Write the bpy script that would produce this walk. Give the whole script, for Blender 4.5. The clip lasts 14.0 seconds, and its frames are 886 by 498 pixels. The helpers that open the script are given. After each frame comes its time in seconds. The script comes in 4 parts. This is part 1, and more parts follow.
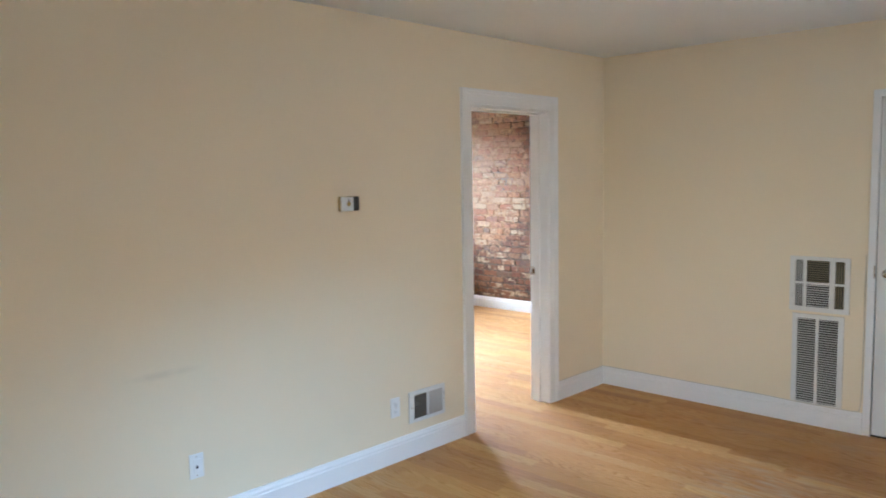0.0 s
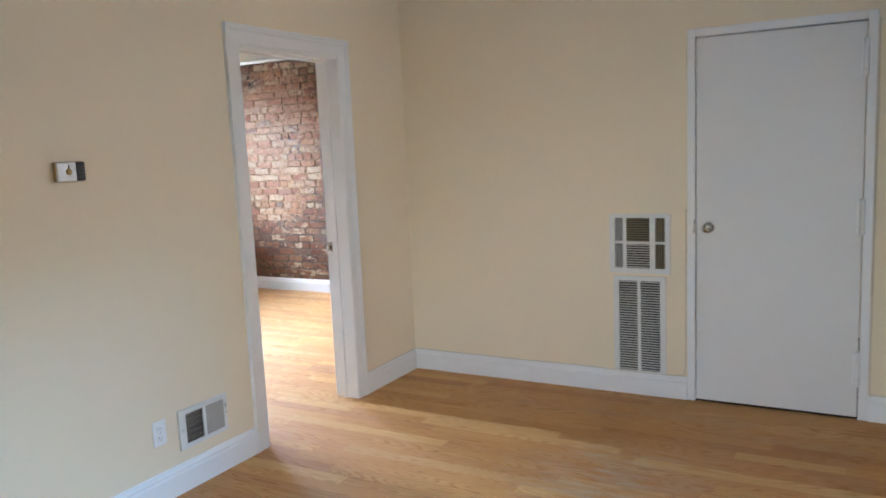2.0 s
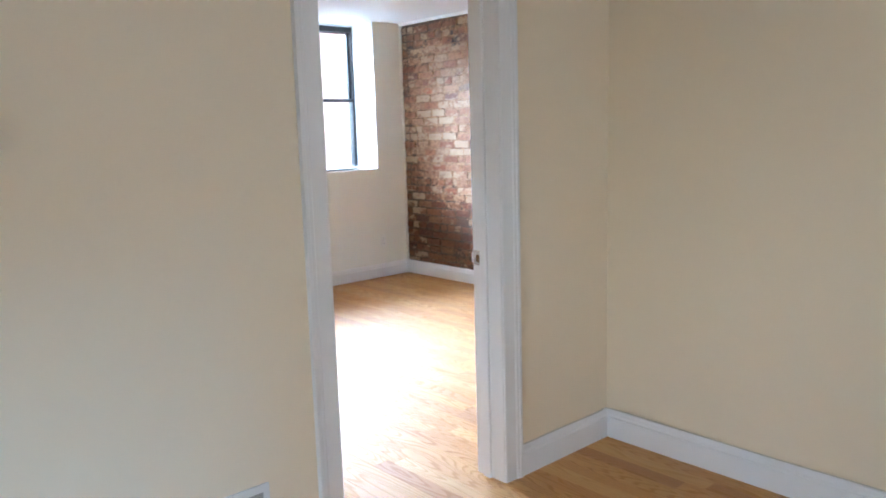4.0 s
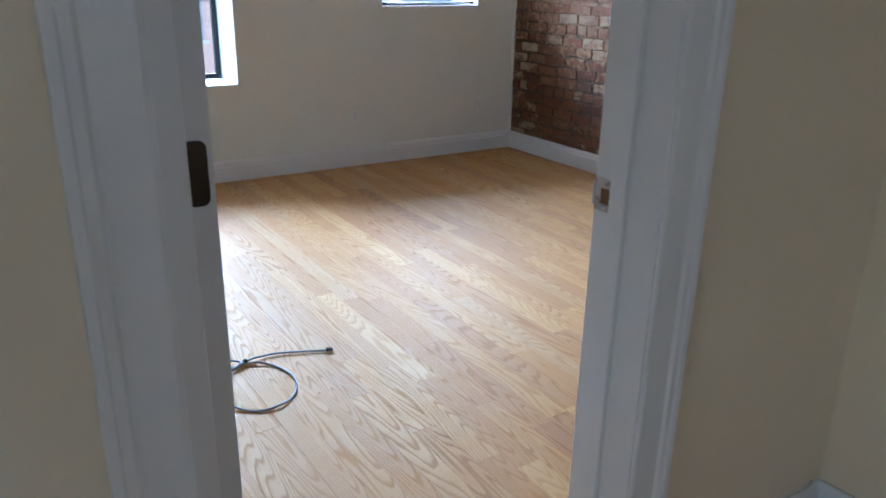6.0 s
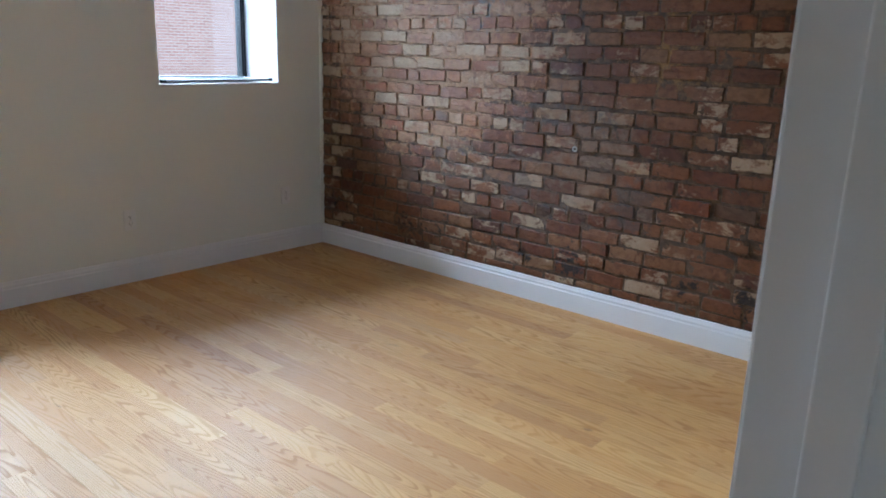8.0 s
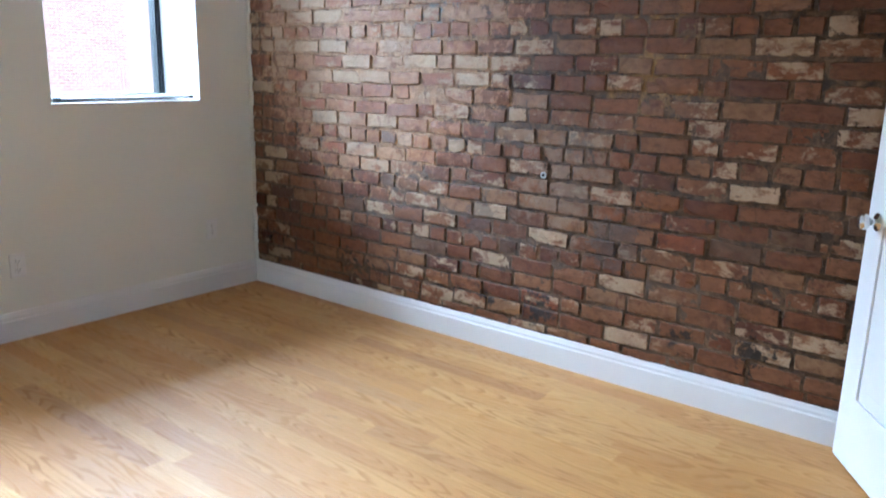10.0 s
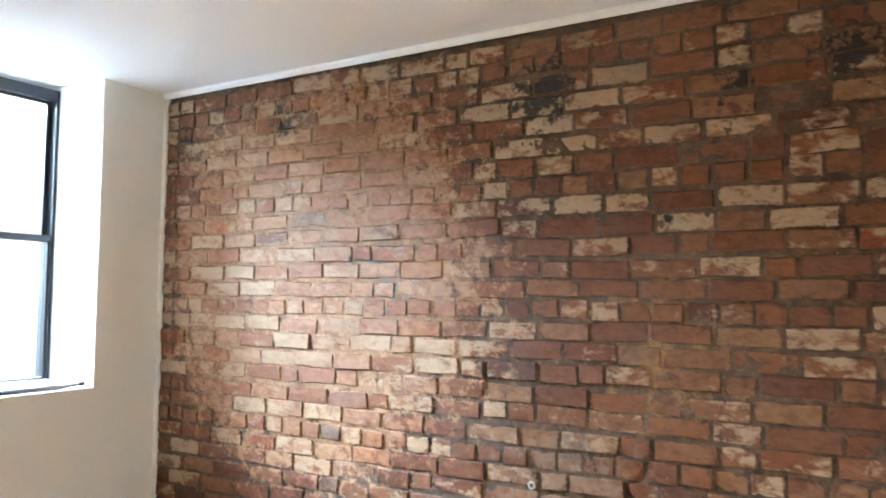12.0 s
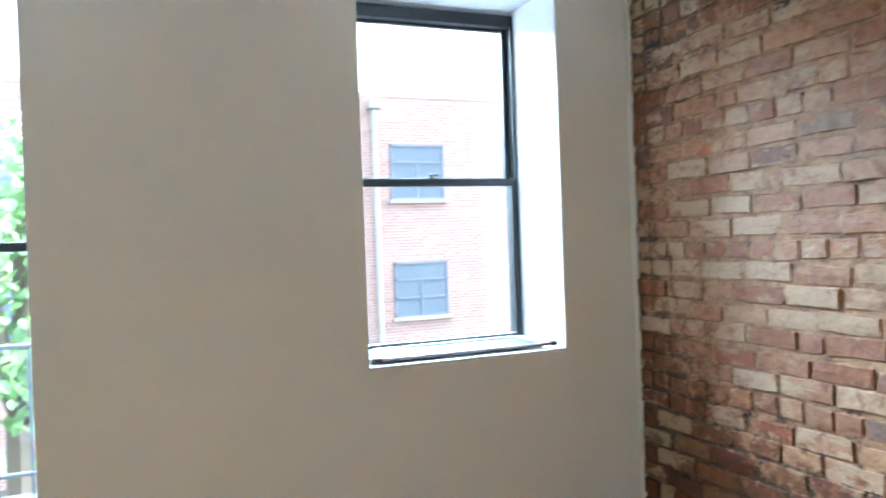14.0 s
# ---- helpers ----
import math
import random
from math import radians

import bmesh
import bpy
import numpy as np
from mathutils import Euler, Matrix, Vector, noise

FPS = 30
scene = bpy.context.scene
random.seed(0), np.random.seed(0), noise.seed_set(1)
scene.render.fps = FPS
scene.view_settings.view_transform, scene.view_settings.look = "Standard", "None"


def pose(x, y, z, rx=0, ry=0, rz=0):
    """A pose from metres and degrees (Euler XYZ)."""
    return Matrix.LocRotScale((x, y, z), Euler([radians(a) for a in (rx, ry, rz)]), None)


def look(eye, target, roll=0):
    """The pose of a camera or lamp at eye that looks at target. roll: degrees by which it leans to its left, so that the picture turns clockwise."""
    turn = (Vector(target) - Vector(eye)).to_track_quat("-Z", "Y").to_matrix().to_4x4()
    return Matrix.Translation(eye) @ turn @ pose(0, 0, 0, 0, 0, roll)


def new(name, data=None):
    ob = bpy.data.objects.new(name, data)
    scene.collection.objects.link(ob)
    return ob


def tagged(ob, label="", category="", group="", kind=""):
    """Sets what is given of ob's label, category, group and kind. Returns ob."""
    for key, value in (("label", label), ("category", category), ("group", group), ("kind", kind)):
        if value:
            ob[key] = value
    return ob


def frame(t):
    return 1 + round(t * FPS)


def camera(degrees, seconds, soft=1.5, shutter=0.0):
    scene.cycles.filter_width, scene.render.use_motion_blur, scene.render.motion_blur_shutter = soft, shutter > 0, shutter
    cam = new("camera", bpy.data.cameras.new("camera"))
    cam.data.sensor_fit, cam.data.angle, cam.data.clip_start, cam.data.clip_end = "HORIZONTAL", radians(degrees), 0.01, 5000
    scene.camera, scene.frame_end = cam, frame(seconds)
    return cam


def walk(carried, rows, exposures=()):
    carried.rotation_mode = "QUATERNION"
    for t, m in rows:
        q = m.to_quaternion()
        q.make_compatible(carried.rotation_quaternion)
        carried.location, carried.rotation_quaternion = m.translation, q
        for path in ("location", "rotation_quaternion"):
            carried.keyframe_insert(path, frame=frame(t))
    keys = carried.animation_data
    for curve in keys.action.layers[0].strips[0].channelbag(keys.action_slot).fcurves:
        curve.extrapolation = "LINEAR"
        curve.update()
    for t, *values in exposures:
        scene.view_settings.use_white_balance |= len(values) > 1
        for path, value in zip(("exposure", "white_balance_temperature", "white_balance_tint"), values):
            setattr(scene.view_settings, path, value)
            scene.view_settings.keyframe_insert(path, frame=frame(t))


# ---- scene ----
cam = camera(60.4, 14.0, soft=1.7, shutter=0.35)
PATH = [
    (0, (-3.458, -3.188, 1.621), (-2.021, -1.81, 1.432), -1.0),
    (0.5, (-3.344, -3.201, 1.574), (-1.812, -1.931, 1.365), -2.0),
    (1, (-3.206, -3.075, 1.577), (-1.545, -1.983, 1.351), 0.3),
    (1.5, (-3.033, -2.912, 1.543), (-1.288, -1.953, 1.358), 0.2),
    (2, (-2.787, -2.757, 1.525), (-1.059, -1.788, 1.254), -2.6),
    (2.5, (-2.432, -2.548, 1.495), (-0.766, -1.468, 1.252), -4.1),
    (3, (-2.052, -2.409, 1.495), (-0.452, -1.24, 1.221), -4.2),
    (3.5, (-1.634, -2.266, 1.467), (-0.115, -0.997, 1.18), -3.5),
    (4, (-1.246, -2.12, 1.468), (0.066, -0.643, 1.156), -1.7),
    (4.2, (-1.093, -2.041, 1.481), (0.183, -0.539, 1.14), -1.7),
    (6.3, (0.052, -0.671, 1.295), (1.059, 0.911, 0.6), 1.1),
    (6.5, (0.106, -0.565, 1.292), (1.135, 1.005, 0.601), 0.2),
    (7, (0.26, -0.308, 1.31), (1.399, 1.23, 0.729), -0.8),
    (7.5, (0.297, -0.135, 1.327), (1.709, 1.185, 0.814), 0.1),
    (9.8, (0.836, 0.292, 1.298), (2.335, 1.519, 0.8), 2.9),
    (10, (0.857, 0.348, 1.306), (2.391, 1.543, 0.838), 1.3),
    (10.5, (0.937, 0.455, 1.299), (2.532, 1.637, 1.057), 1.2),
    (11, (0.982, 0.616, 1.408), (2.676, 1.671, 1.28), 1.3),
    (11.5, (1.075, 0.741, 1.423), (2.793, 1.765, 1.426), 0.2),
    (12, (1.225, 0.919, 1.511), (2.938, 1.944, 1.64), 0.5),
    (12.5, (1.265, 1.094, 1.506), (2.857, 2.303, 1.572), -1.3),
    (13, (1.33, 1.257, 1.5), (2.824, 2.587, 1.517), -2.8),
    (13.5, (1.589, 1.379, 1.526), (2.728, 3.022, 1.587), -3.3),
    (14, (1.807, 1.481, 1.531), (2.584, 3.325, 1.512), -2.1),
]
walk(cam, [(t, look(eye, target, roll)) for t, eye, target, roll in PATH],
     [(0.0, 4.42, 5500, 9), (2.5, 4.38, 5320, 10), (4.2, 4.4, 5120, 9), (6.3, 3.0, 4800, 6), (7.0, 3.0, 4800, 6), (7.7, 2.9, 5000, 6), (9.8, 3.64, 4950, 6), (11.0, 3.98, 5260, 5), (12.0, 4.44, 5480, 6), (13.0, 4.36, 5420, 4), (14.0, 3.72, 5150, 2)])

# ---- world and light ----
world = bpy.data.worlds.new("world")
scene.world = world
world.use_nodes = True
wn = world.node_tree
sky = wn.nodes.new("ShaderNodeTexSky")
sky.sky_type = "NISHITA"
sky.sun_disc = False
sky.sun_elevation = radians(52)
sky.sun_rotation = radians(75)
sky.air_density = 1.0
sky.dust_density = 6.0
sky.ozone_density = 1.0
hsv = wn.nodes.new("ShaderNodeHueSaturation")
hsv.inputs["Saturation"].default_value = 0.45
wn.links.new(sky.outputs[0], hsv.inputs["Color"])
wn.links.new(hsv.outputs[0], wn.nodes["Background"].inputs[0])
wn.nodes["Background"].inputs[1].default_value = 0.15
sun = new("sun", bpy.data.lights.new("sun", "SUN"))
sun.data.energy = 0.5
sun.data.angle = radians(20)
sun.data.color = (1.0, 0.96, 0.9)
sun.matrix_world = look((9, 2.5, 13), (0, 0, 0))


def sky_fill(name, eye, target, wide, high, watts, tint=(0.86, 0.94, 1.0)):
    """A broad soft lamp added out of view, for the bright overcast sky before a window, above any roofs opposite."""
    ob = new(name, bpy.data.lights.new(name, "AREA"))
    ob.data.shape, ob.data.size, ob.data.size_y = "RECTANGLE", wide, high
    ob.data.energy = watts
    ob.data.color = tint
    ob.matrix_world = look(eye, target)
    return ob


sky_fill("sky_over_yard", (3.9, 11.5, 6.1), (2.4, 3.6, 1.4), 14.2, 4.5, 1600, (0.84, 0.93, 1.0))
sky_fill("sky_over_street", (6.0, -8.8, 5.7), (-0.2, -2.0, 0.9), 7.0, 2.6, 158, (0.40, 0.69, 1.0))
# Warm fill lamp added behind the camera to lift the first room's ambient light.
sky_fill("fill_behind", (-13.0, -1.5, 4.0), (-4.0, -1.8, 1.5), 9.0, 5.5, 52, (1.0, 0.92, 0.70))

# ---- plan ----
XL, XR, HEAD = 0.135, 0.945, 2.05       # doorway between the rooms
XC = 1.667                             # closet wall of the first room
XB, YW = 3.785, 4.10                   # brick wall and window wall of the second room
W2 = 0.154                             # the doorway wall's other face
FZ = -0.026                            # finished floor
C1, C2 = 2.50, 2.53                    # ceilings
XBACK, XLEFT = -5.2, -3.2
WIN2 = (2.605, 3.432, 1.078, C2)
WIN1 = (0.76, 1.545, 0.60, C2)
YF = 4.44                              # the window frames' inner plane


# ---- materials ----
class Mat:
    def __init__(self, name, rough=0.5, metal=0.0, spec=0.5):
        self.m = bpy.data.materials.new(name)
        self.m.use_nodes = True
        self.t = self.m.node_tree
        self.b = self.t.nodes["Principled BSDF"]
        self.b.inputs["Roughness"].default_value = rough
        self.b.inputs["Metallic"].default_value = metal
        self.b.inputs["Specular IOR Level"].default_value = spec
        self._pos = None

    def node(self, kind, **values):
        n = self.t.nodes.new(kind)
        for key, value in values.items():
            n.inputs[key.replace("_", " ")].default_value = value
        return n

    def link(self, a, b):
        self.t.links.new(a, b)

    def pos(self):
        if self._pos is None:
            self._pos = self.t.nodes.new("ShaderNodeNewGeometry").outputs["Position"]
        return self._pos

    def mapped(self, scale, vector=None):
        n = self.t.nodes.new("ShaderNodeMapping")
        n.inputs["Scale"].default_value = scale
        self.link(vector or self.pos(), n.inputs["Vector"])
        return n.outputs[0]

    def noise(self, scale, detail=4.0, rough=0.55, vector=None, distortion=0.0):
        n = self.node("ShaderNodeTexNoise", Scale=scale, Detail=detail, Roughness=rough, Distortion=distortion)
        self.link(vector or self.pos(), n.inputs["Vector"])
        return n.outputs["Fac"]

    def ramp(self, fac, stops, constant=False):
        n = self.t.nodes.new("ShaderNodeValToRGB")
        r = n.color_ramp
        if constant:
            r.interpolation = "CONSTANT"
        while len(r.elements) < len(stops):
            r.elements.new(0.5)
        for e, (at, c) in zip(r.elements, stops):
            e.position = at
            e.color = (c, c, c, 1) if isinstance(c, (int, float)) else (*c, 1)
        self.link(fac, n.inputs[0])
        return n.outputs[0]

    def math(self, op, a, b=0.0):
        n = self.t.nodes.new("ShaderNodeMath")
        n.operation = op
        for i, v in enumerate((a, b)):
            if isinstance(v, (int, float)):
                n.inputs[i].default_value = v
            else:
                self.link(v, n.inputs[i])
        return n.outputs[0]

    def mix(self, fac, a, b, blend="MIX"):
        n = self.t.nodes.new("ShaderNodeMix")
        n.data_type, n.blend_type = "RGBA", blend
        for i, v in ((0, fac), (6, a), (7, b)):
            if isinstance(v, (int, float)):
                n.inputs[i].default_value = v
            elif isinstance(v, tuple):
                n.inputs[i].default_value = (*v, 1)
            else:
                self.link(v, n.inputs[i])
        return n.outputs[2]

    def color(self, c):
        if isinstance(c, tuple):
            self.b.inputs["Base Color"].default_value = (*c, 1)
        else:
            self.link(c, self.b.inputs["Base Color"])
        return self

    def roughness(self, r):
        self.link(r, self.b.inputs["Roughness"])
        return self

    def bump(self, height, strength=0.3, distance=0.002):
        n = self.node("ShaderNodeBump", Strength=strength, Distance=distance)
        self.link(height, n.inputs["Height"])
        self.link(n.outputs[0], self.b.inputs["Normal"])
        return self


def paint(name, c, rough, grain=0.25, dirt=0.05, wave=1.0, scuff=None):
    """Rolled wall paint with a fine orange-peel grain and faint patches."""
    m = Mat(name, rough)
    patch = m.noise(1.3, 3)
    dark = tuple(v * (1 - dirt) for v in c)
    shade_ = m.mix(patch, dark, c)
    if scuff:
        d = m.t.nodes.new("ShaderNodeVectorMath")
        d.operation = "DISTANCE"
        m.link(m.mapped((1, 1, 9)), d.inputs[0])
        d.inputs[1].default_value = (scuff[0], scuff[1], scuff[2] * 9)
        rub = m.math("MULTIPLY", m.ramp(d.outputs["Value"], [(0.04, 0.24), (0.21, 0.0)]), m.ramp(m.noise(11, 4), [(0.3, 0.3), (0.6, 1.0)]))
        shade_ = m.mix(rub, shade_, tuple(v * 0.55 for v in c))
    m.color(shade_)
    m.roughness(m.ramp(m.noise(6, 3), [(0.3, rough - 0.06), (0.7, rough + 0.06)]))
    m.bump(m.math("ADD", m.math("MULTIPLY", m.noise(220, 2), 0.35), m.math("MULTIPLY", m.noise(5, 2), wave)), grain, 0.0025)
    return m.m


cream = paint("cream_wall_paint", (0.82, 0.71, 0.525), 0.55, scuff=(-1.93, 0.0, 0.77))
cream_pale = paint("pale_cream_wall_paint", (0.805, 0.81, 0.755), 0.55)
ceiling_paint = paint("white_ceiling_paint", (0.78, 0.80, 0.815), 0.8)
white_gloss = paint("white_trim_paint", (0.80, 0.80, 0.80), 0.36, 0.18, 0.02, 0.3)
door_paint = paint("white_door_paint", (0.74, 0.73, 0.72), 0.42, 0.15, 0.03, 0.5)
reveal_paint = paint("white_reveal_paint", (0.82, 0.82, 0.82), 0.5)


def plain(name, c, rough, metal=0.0, spec=0.5, wear=0.12):
    m = Mat(name, rough, metal, spec)
    m.color(m.mix(m.noise(35, 4), tuple(v * (1 - wear) for v in c), c))
    m.roughness(m.ramp(m.noise(60, 3), [(0.3, max(rough - 0.07, 0.02)), (0.7, rough + 0.07)]))
    return m.m


silver_cover = plain("silver_cover", (0.60, 0.60, 0.59), 0.34, 0.55)
plastic_white = plain("white_plastic", (0.86, 0.86, 0.85), 0.35)
grille_white = plain("white_enamel", (0.76, 0.75, 0.72), 0.4)
# Near-black colour that stands for the shade inside the ducts.
duct_shade = plain("painted_duct_shade", (0.03, 0.028, 0.024), 0.8)
filter_tan = plain("dusty_filter", (0.36, 0.30, 0.18), 0.9)
louvre_beige = plain("closed_louvre", (0.52, 0.49, 0.45), 0.5)
black_metal = plain("black_window_metal", (0.018, 0.020, 0.024), 0.4)
iron = plain("painted_iron", (0.03, 0.035, 0.045), 0.5)
chrome = plain("chrome", (0.72, 0.72, 0.72), 0.14, 1.0, wear=0.05)
nickel = plain("brushed_nickel", (0.55, 0.50, 0.44), 0.28, 1.0)
bronze = plain("dark_bronze", (0.06, 0.045, 0.03), 0.4, 0.9)
brass = plain("aged_brass", (0.42, 0.30, 0.12), 0.35, 1.0)
black_plastic = plain("black_plastic", (0.012, 0.012, 0.013), 0.5)
print_white = plain("pale_print", (0.10, 0.10, 0.10), 0.6)
cable_grey = plain("grey_cable_jacket", (0.30, 0.31, 0.31), 0.38)
cable_white = plain("white_cable_jacket", (0.62, 0.58, 0.50), 0.5)
screen_grey = plain("fly_screen_mesh", (0.032, 0.04, 0.048), 0.8, 0.0, 0.2)
screen_metal = plain("screen_frame_metal", (0.36, 0.36, 0.35), 0.4, 0.3)
frosted = plain("frosted_glass_bowl", (0.62, 0.61, 0.58), 0.45)
rubber = plain("black_rubber", (0.015, 0.015, 0.015), 0.6)
subfloor = plain("dark_subfloor", (0.035, 0.022, 0.012), 0.9)
facade_frame = plain("grey_window_frame", (0.20, 0.22, 0.26), 0.5)
concrete = plain("pale_concrete", (0.45, 0.43, 0.40), 0.8)
asphalt = plain("asphalt_ground", (0.07, 0.07, 0.065), 0.9, wear=0.4)
bare_wood = plain("bare_brown_wood", (0.15, 0.075, 0.024), 0.8)
dull_white = plain("dull_white_plastic", (0.6, 0.6, 0.58), 0.9)


def glass_material(name, tint=(0.97, 0.99, 0.99)):
    m = Mat(name)
    clear = m.node("ShaderNodeBsdfTransparent")
    clear.inputs[0].default_value = (*tint, 1)
    gloss = m.node("ShaderNodeBsdfGlossy", Roughness=0.02)
    f = m.node("ShaderNodeFresnel", IOR=1.45)
    mixer = m.t.nodes.new("ShaderNodeMixShader")
    m.link(f.outputs[0], mixer.inputs[0])
    m.link(clear.outputs[0], mixer.inputs[1])
    m.link(gloss.outputs[0], mixer.inputs[2])
    m.link(mixer.outputs[0], m.t.nodes["Material Output"].inputs[0])
    return m.m


glass = glass_material("window_glass")
# Opaque far panes; the sky's reflection is put into their blue-grey base colour.
dark_glass = plain("far_glass_sky_tone", (0.17, 0.20, 0.235), 0.2)


def piece_random(m):
    """A number from 0 to 1 that differs from piece to piece, joined or single."""
    info = m.t.nodes.new("ShaderNodeObjectInfo").outputs["Random"]
    geo = m.t.nodes.new("ShaderNodeNewGeometry").outputs["Random Per Island"]
    return m.math("FRACT", m.math("ADD", info, geo))


def floor_spot(m, centre, radius, edge):
    """1 on a patch of floor round a place, falling softly to 0."""
    d = m.t.nodes.new("ShaderNodeVectorMath")
    d.operation = "DISTANCE"
    m.link(m.pos(), d.inputs[0])
    d.inputs[1].default_value = centre
    return m.ramp(m.math("ADD", d.outputs["Value"], m.math("MULTIPLY", m.math("SUBTRACT", m.noise(6, 4), 0.5), 0.5)), [(radius - edge, 1.0), (radius + edge, 0.0)])


def oak():
    m = Mat("oak_floor", 0.3)
    r = piece_random(m)
    off = m.t.nodes.new("ShaderNodeCombineXYZ")
    m.link(m.math("MULTIPLY", r, 37.0), off.inputs[0])
    m.link(m.math("MULTIPLY", r, 91.0), off.inputs[1])
    m.link(m.math("MULTIPLY", r, 13.0), off.inputs[2])
    add = m.t.nodes.new("ShaderNodeVectorMath")
    m.link(m.pos(), add.inputs[0])
    m.link(off.outputs[0], add.inputs[1])
    p = add.outputs[0]
    # Cathedral rings: the level lines of a long soft noise.
    wobble = m.noise(1.0, 2, 0.5, m.mapped((30.0, 5.0, 1.0), p))
    field = m.math("ADD", m.noise(1.0, 1.0, 0.4, m.mapped((9.0, 0.75, 1.0), p)), m.math("MULTIPLY", wobble, 0.03))
    rings = m.math("FRACT", m.math("MULTIPLY", field, 30.0))
    ring = m.ramp(rings, [(0.0, 1.0), (0.16, 0.85), (0.34, 0.15), (0.88, 0.0), (1.0, 1.0)])
    fibre = m.noise(1.0, 5, 0.6, m.mapped((260.0, 9.0, 1.0), p))
    pores = m.ramp(m.noise(1.0, 3, 0.6, m.mapped((420.0, 22.0, 1.0), p)), [(0.56, 0.0), (0.68, 1.0)])
    base = m.ramp(r, [(0.0, (0.50, 0.235, 0.062)), (0.14, (0.64, 0.335, 0.09)), (0.30, (0.70, 0.40, 0.125)), (0.44, (0.55, 0.26, 0.058)), (0.58, (0.67, 0.365, 0.105)),
                      (0.70, (0.75, 0.46, 0.17)), (0.80, (0.59, 0.29, 0.07)), (0.90, (0.46, 0.215, 0.062)), (0.95, (0.66, 0.40, 0.16)), (1.0, (0.53, 0.27, 0.08))])
    base = m.mix(0.16, base, (0.61, 0.335, 0.10))
    strong = m.math("ADD", m.math("MULTIPLY", m.math("FRACT", m.math("MULTIPLY", r, 7.7)), 0.50), 0.20)
    c = m.mix(m.math("MULTIPLY", ring, strong), base, (0.34, 0.145, 0.036))
    c = m.mix(m.math("MULTIPLY", fibre, 0.28), c, (0.56, 0.30, 0.09))
    c = m.mix(m.math("MULTIPLY", pores, 0.22), c, (0.24, 0.11, 0.04))
    # Small dark knots and mineral streaks.
    knot = m.ramp(m.noise(1.0, 3, 0.6, m.mapped((16.0, 5.0, 1.0), p)), [(0.72, 0.0), (0.78, 1.0)])
    c = m.mix(m.math("MULTIPLY", knot, 0.55), c, (0.16, 0.075, 0.028))
    c = m.mix(1.0, c, (0.85, 0.82, 0.79), "MULTIPLY")
    # Varnish worn grey along the walked line of the first room.
    worn = m.math("MULTIPLY", floor_spot(m, (0.45, -1.72, FZ), 0.30, 0.22), m.ramp(m.noise(1.0, 5, 0.7, m.mapped((26.0, 4.0, 1.0))), [(0.42, 0.0), (0.62, 0.7)]))
    c = m.mix(worn, c, (0.47, 0.40, 0.30))
    m.color(c)
    m.roughness(m.math("ADD", m.ramp(m.noise(9, 4), [(0.3, 0.48), (0.7, 0.60)]), m.math("MULTIPLY", ring, 0.28)))
    m.b.inputs["Specular IOR Level"].default_value = 0.70
    h = m.math("ADD", m.math("MULTIPLY", ring, -0.6), m.math("MULTIPLY", pores, -0.5))
    m.bump(h, 0.5, 0.0009)
    return m.m


oak_mat = oak()


def spot(m, centre, radius, ragged=0.5, edge=0.014):
    """1 inside a ragged patch round a place on the brick wall, falling to 0 outside."""
    d = m.t.nodes.new("ShaderNodeVectorMath")
    d.operation = "DISTANCE"
    m.link(m.pos(), d.inputs[0])
    d.inputs[1].default_value = centre
    n = m.math("MULTIPLY", m.math("SUBTRACT", m.noise(17, 7, 0.75), 0.42), ragged)
    return m.ramp(m.math("ADD", d.outputs["Value"], n), [(max(radius - edge, 0.004), 1.0), (radius + edge, 0.0)])


def wash_and_falloff(m):
    """Where the old wash and sandy pointing survive; round it stripped and browner, with light falloff painted in."""
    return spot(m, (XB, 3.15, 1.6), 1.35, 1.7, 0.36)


def mortar_colour(m):
    """Old lime mortar, patched many times: tan, rusty brown and grey, sandy, with pale crumbs."""
    grain_ = m.noise(21, 6, 0.7, distortion=0.6)
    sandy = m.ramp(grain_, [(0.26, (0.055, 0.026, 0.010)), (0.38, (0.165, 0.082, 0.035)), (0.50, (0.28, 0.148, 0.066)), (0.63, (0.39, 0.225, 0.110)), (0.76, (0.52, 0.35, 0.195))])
    # Browner pointing away from the window, darkened further as painted light falloff.
    sealed_dimmed = m.ramp(grain_, [(0.29, (0.018, 0.009, 0.003)), (0.43, (0.048, 0.024, 0.009)), (0.55, (0.095, 0.050, 0.019)), (0.69, (0.17, 0.098, 0.040)), (0.80, (0.27, 0.18, 0.085))])
    c = m.mix(wash_and_falloff(m), sealed_dimmed, sandy)
    c = m.mix(m.ramp(m.noise(1.5, 2), [(0.52, 0.0), (0.70, 0.35)]), c, (0.17, 0.120, 0.078))
    c = m.mix(spot(m, (XB, 1.62, 1.33), 0.22, 1.8, 0.14), c, (0.30, 0.165, 0.050))
    c = m.mix(spot(m, (XB, 2.72, 1.60), 0.17, 1.4, 0.06), c, (0.17, 0.15, 0.135))
    return m.mix(m.ramp(m.noise(75, 3, 0.6), [(0.66, 0.0), (0.74, 0.6)]), c, (0.42, 0.32, 0.20))


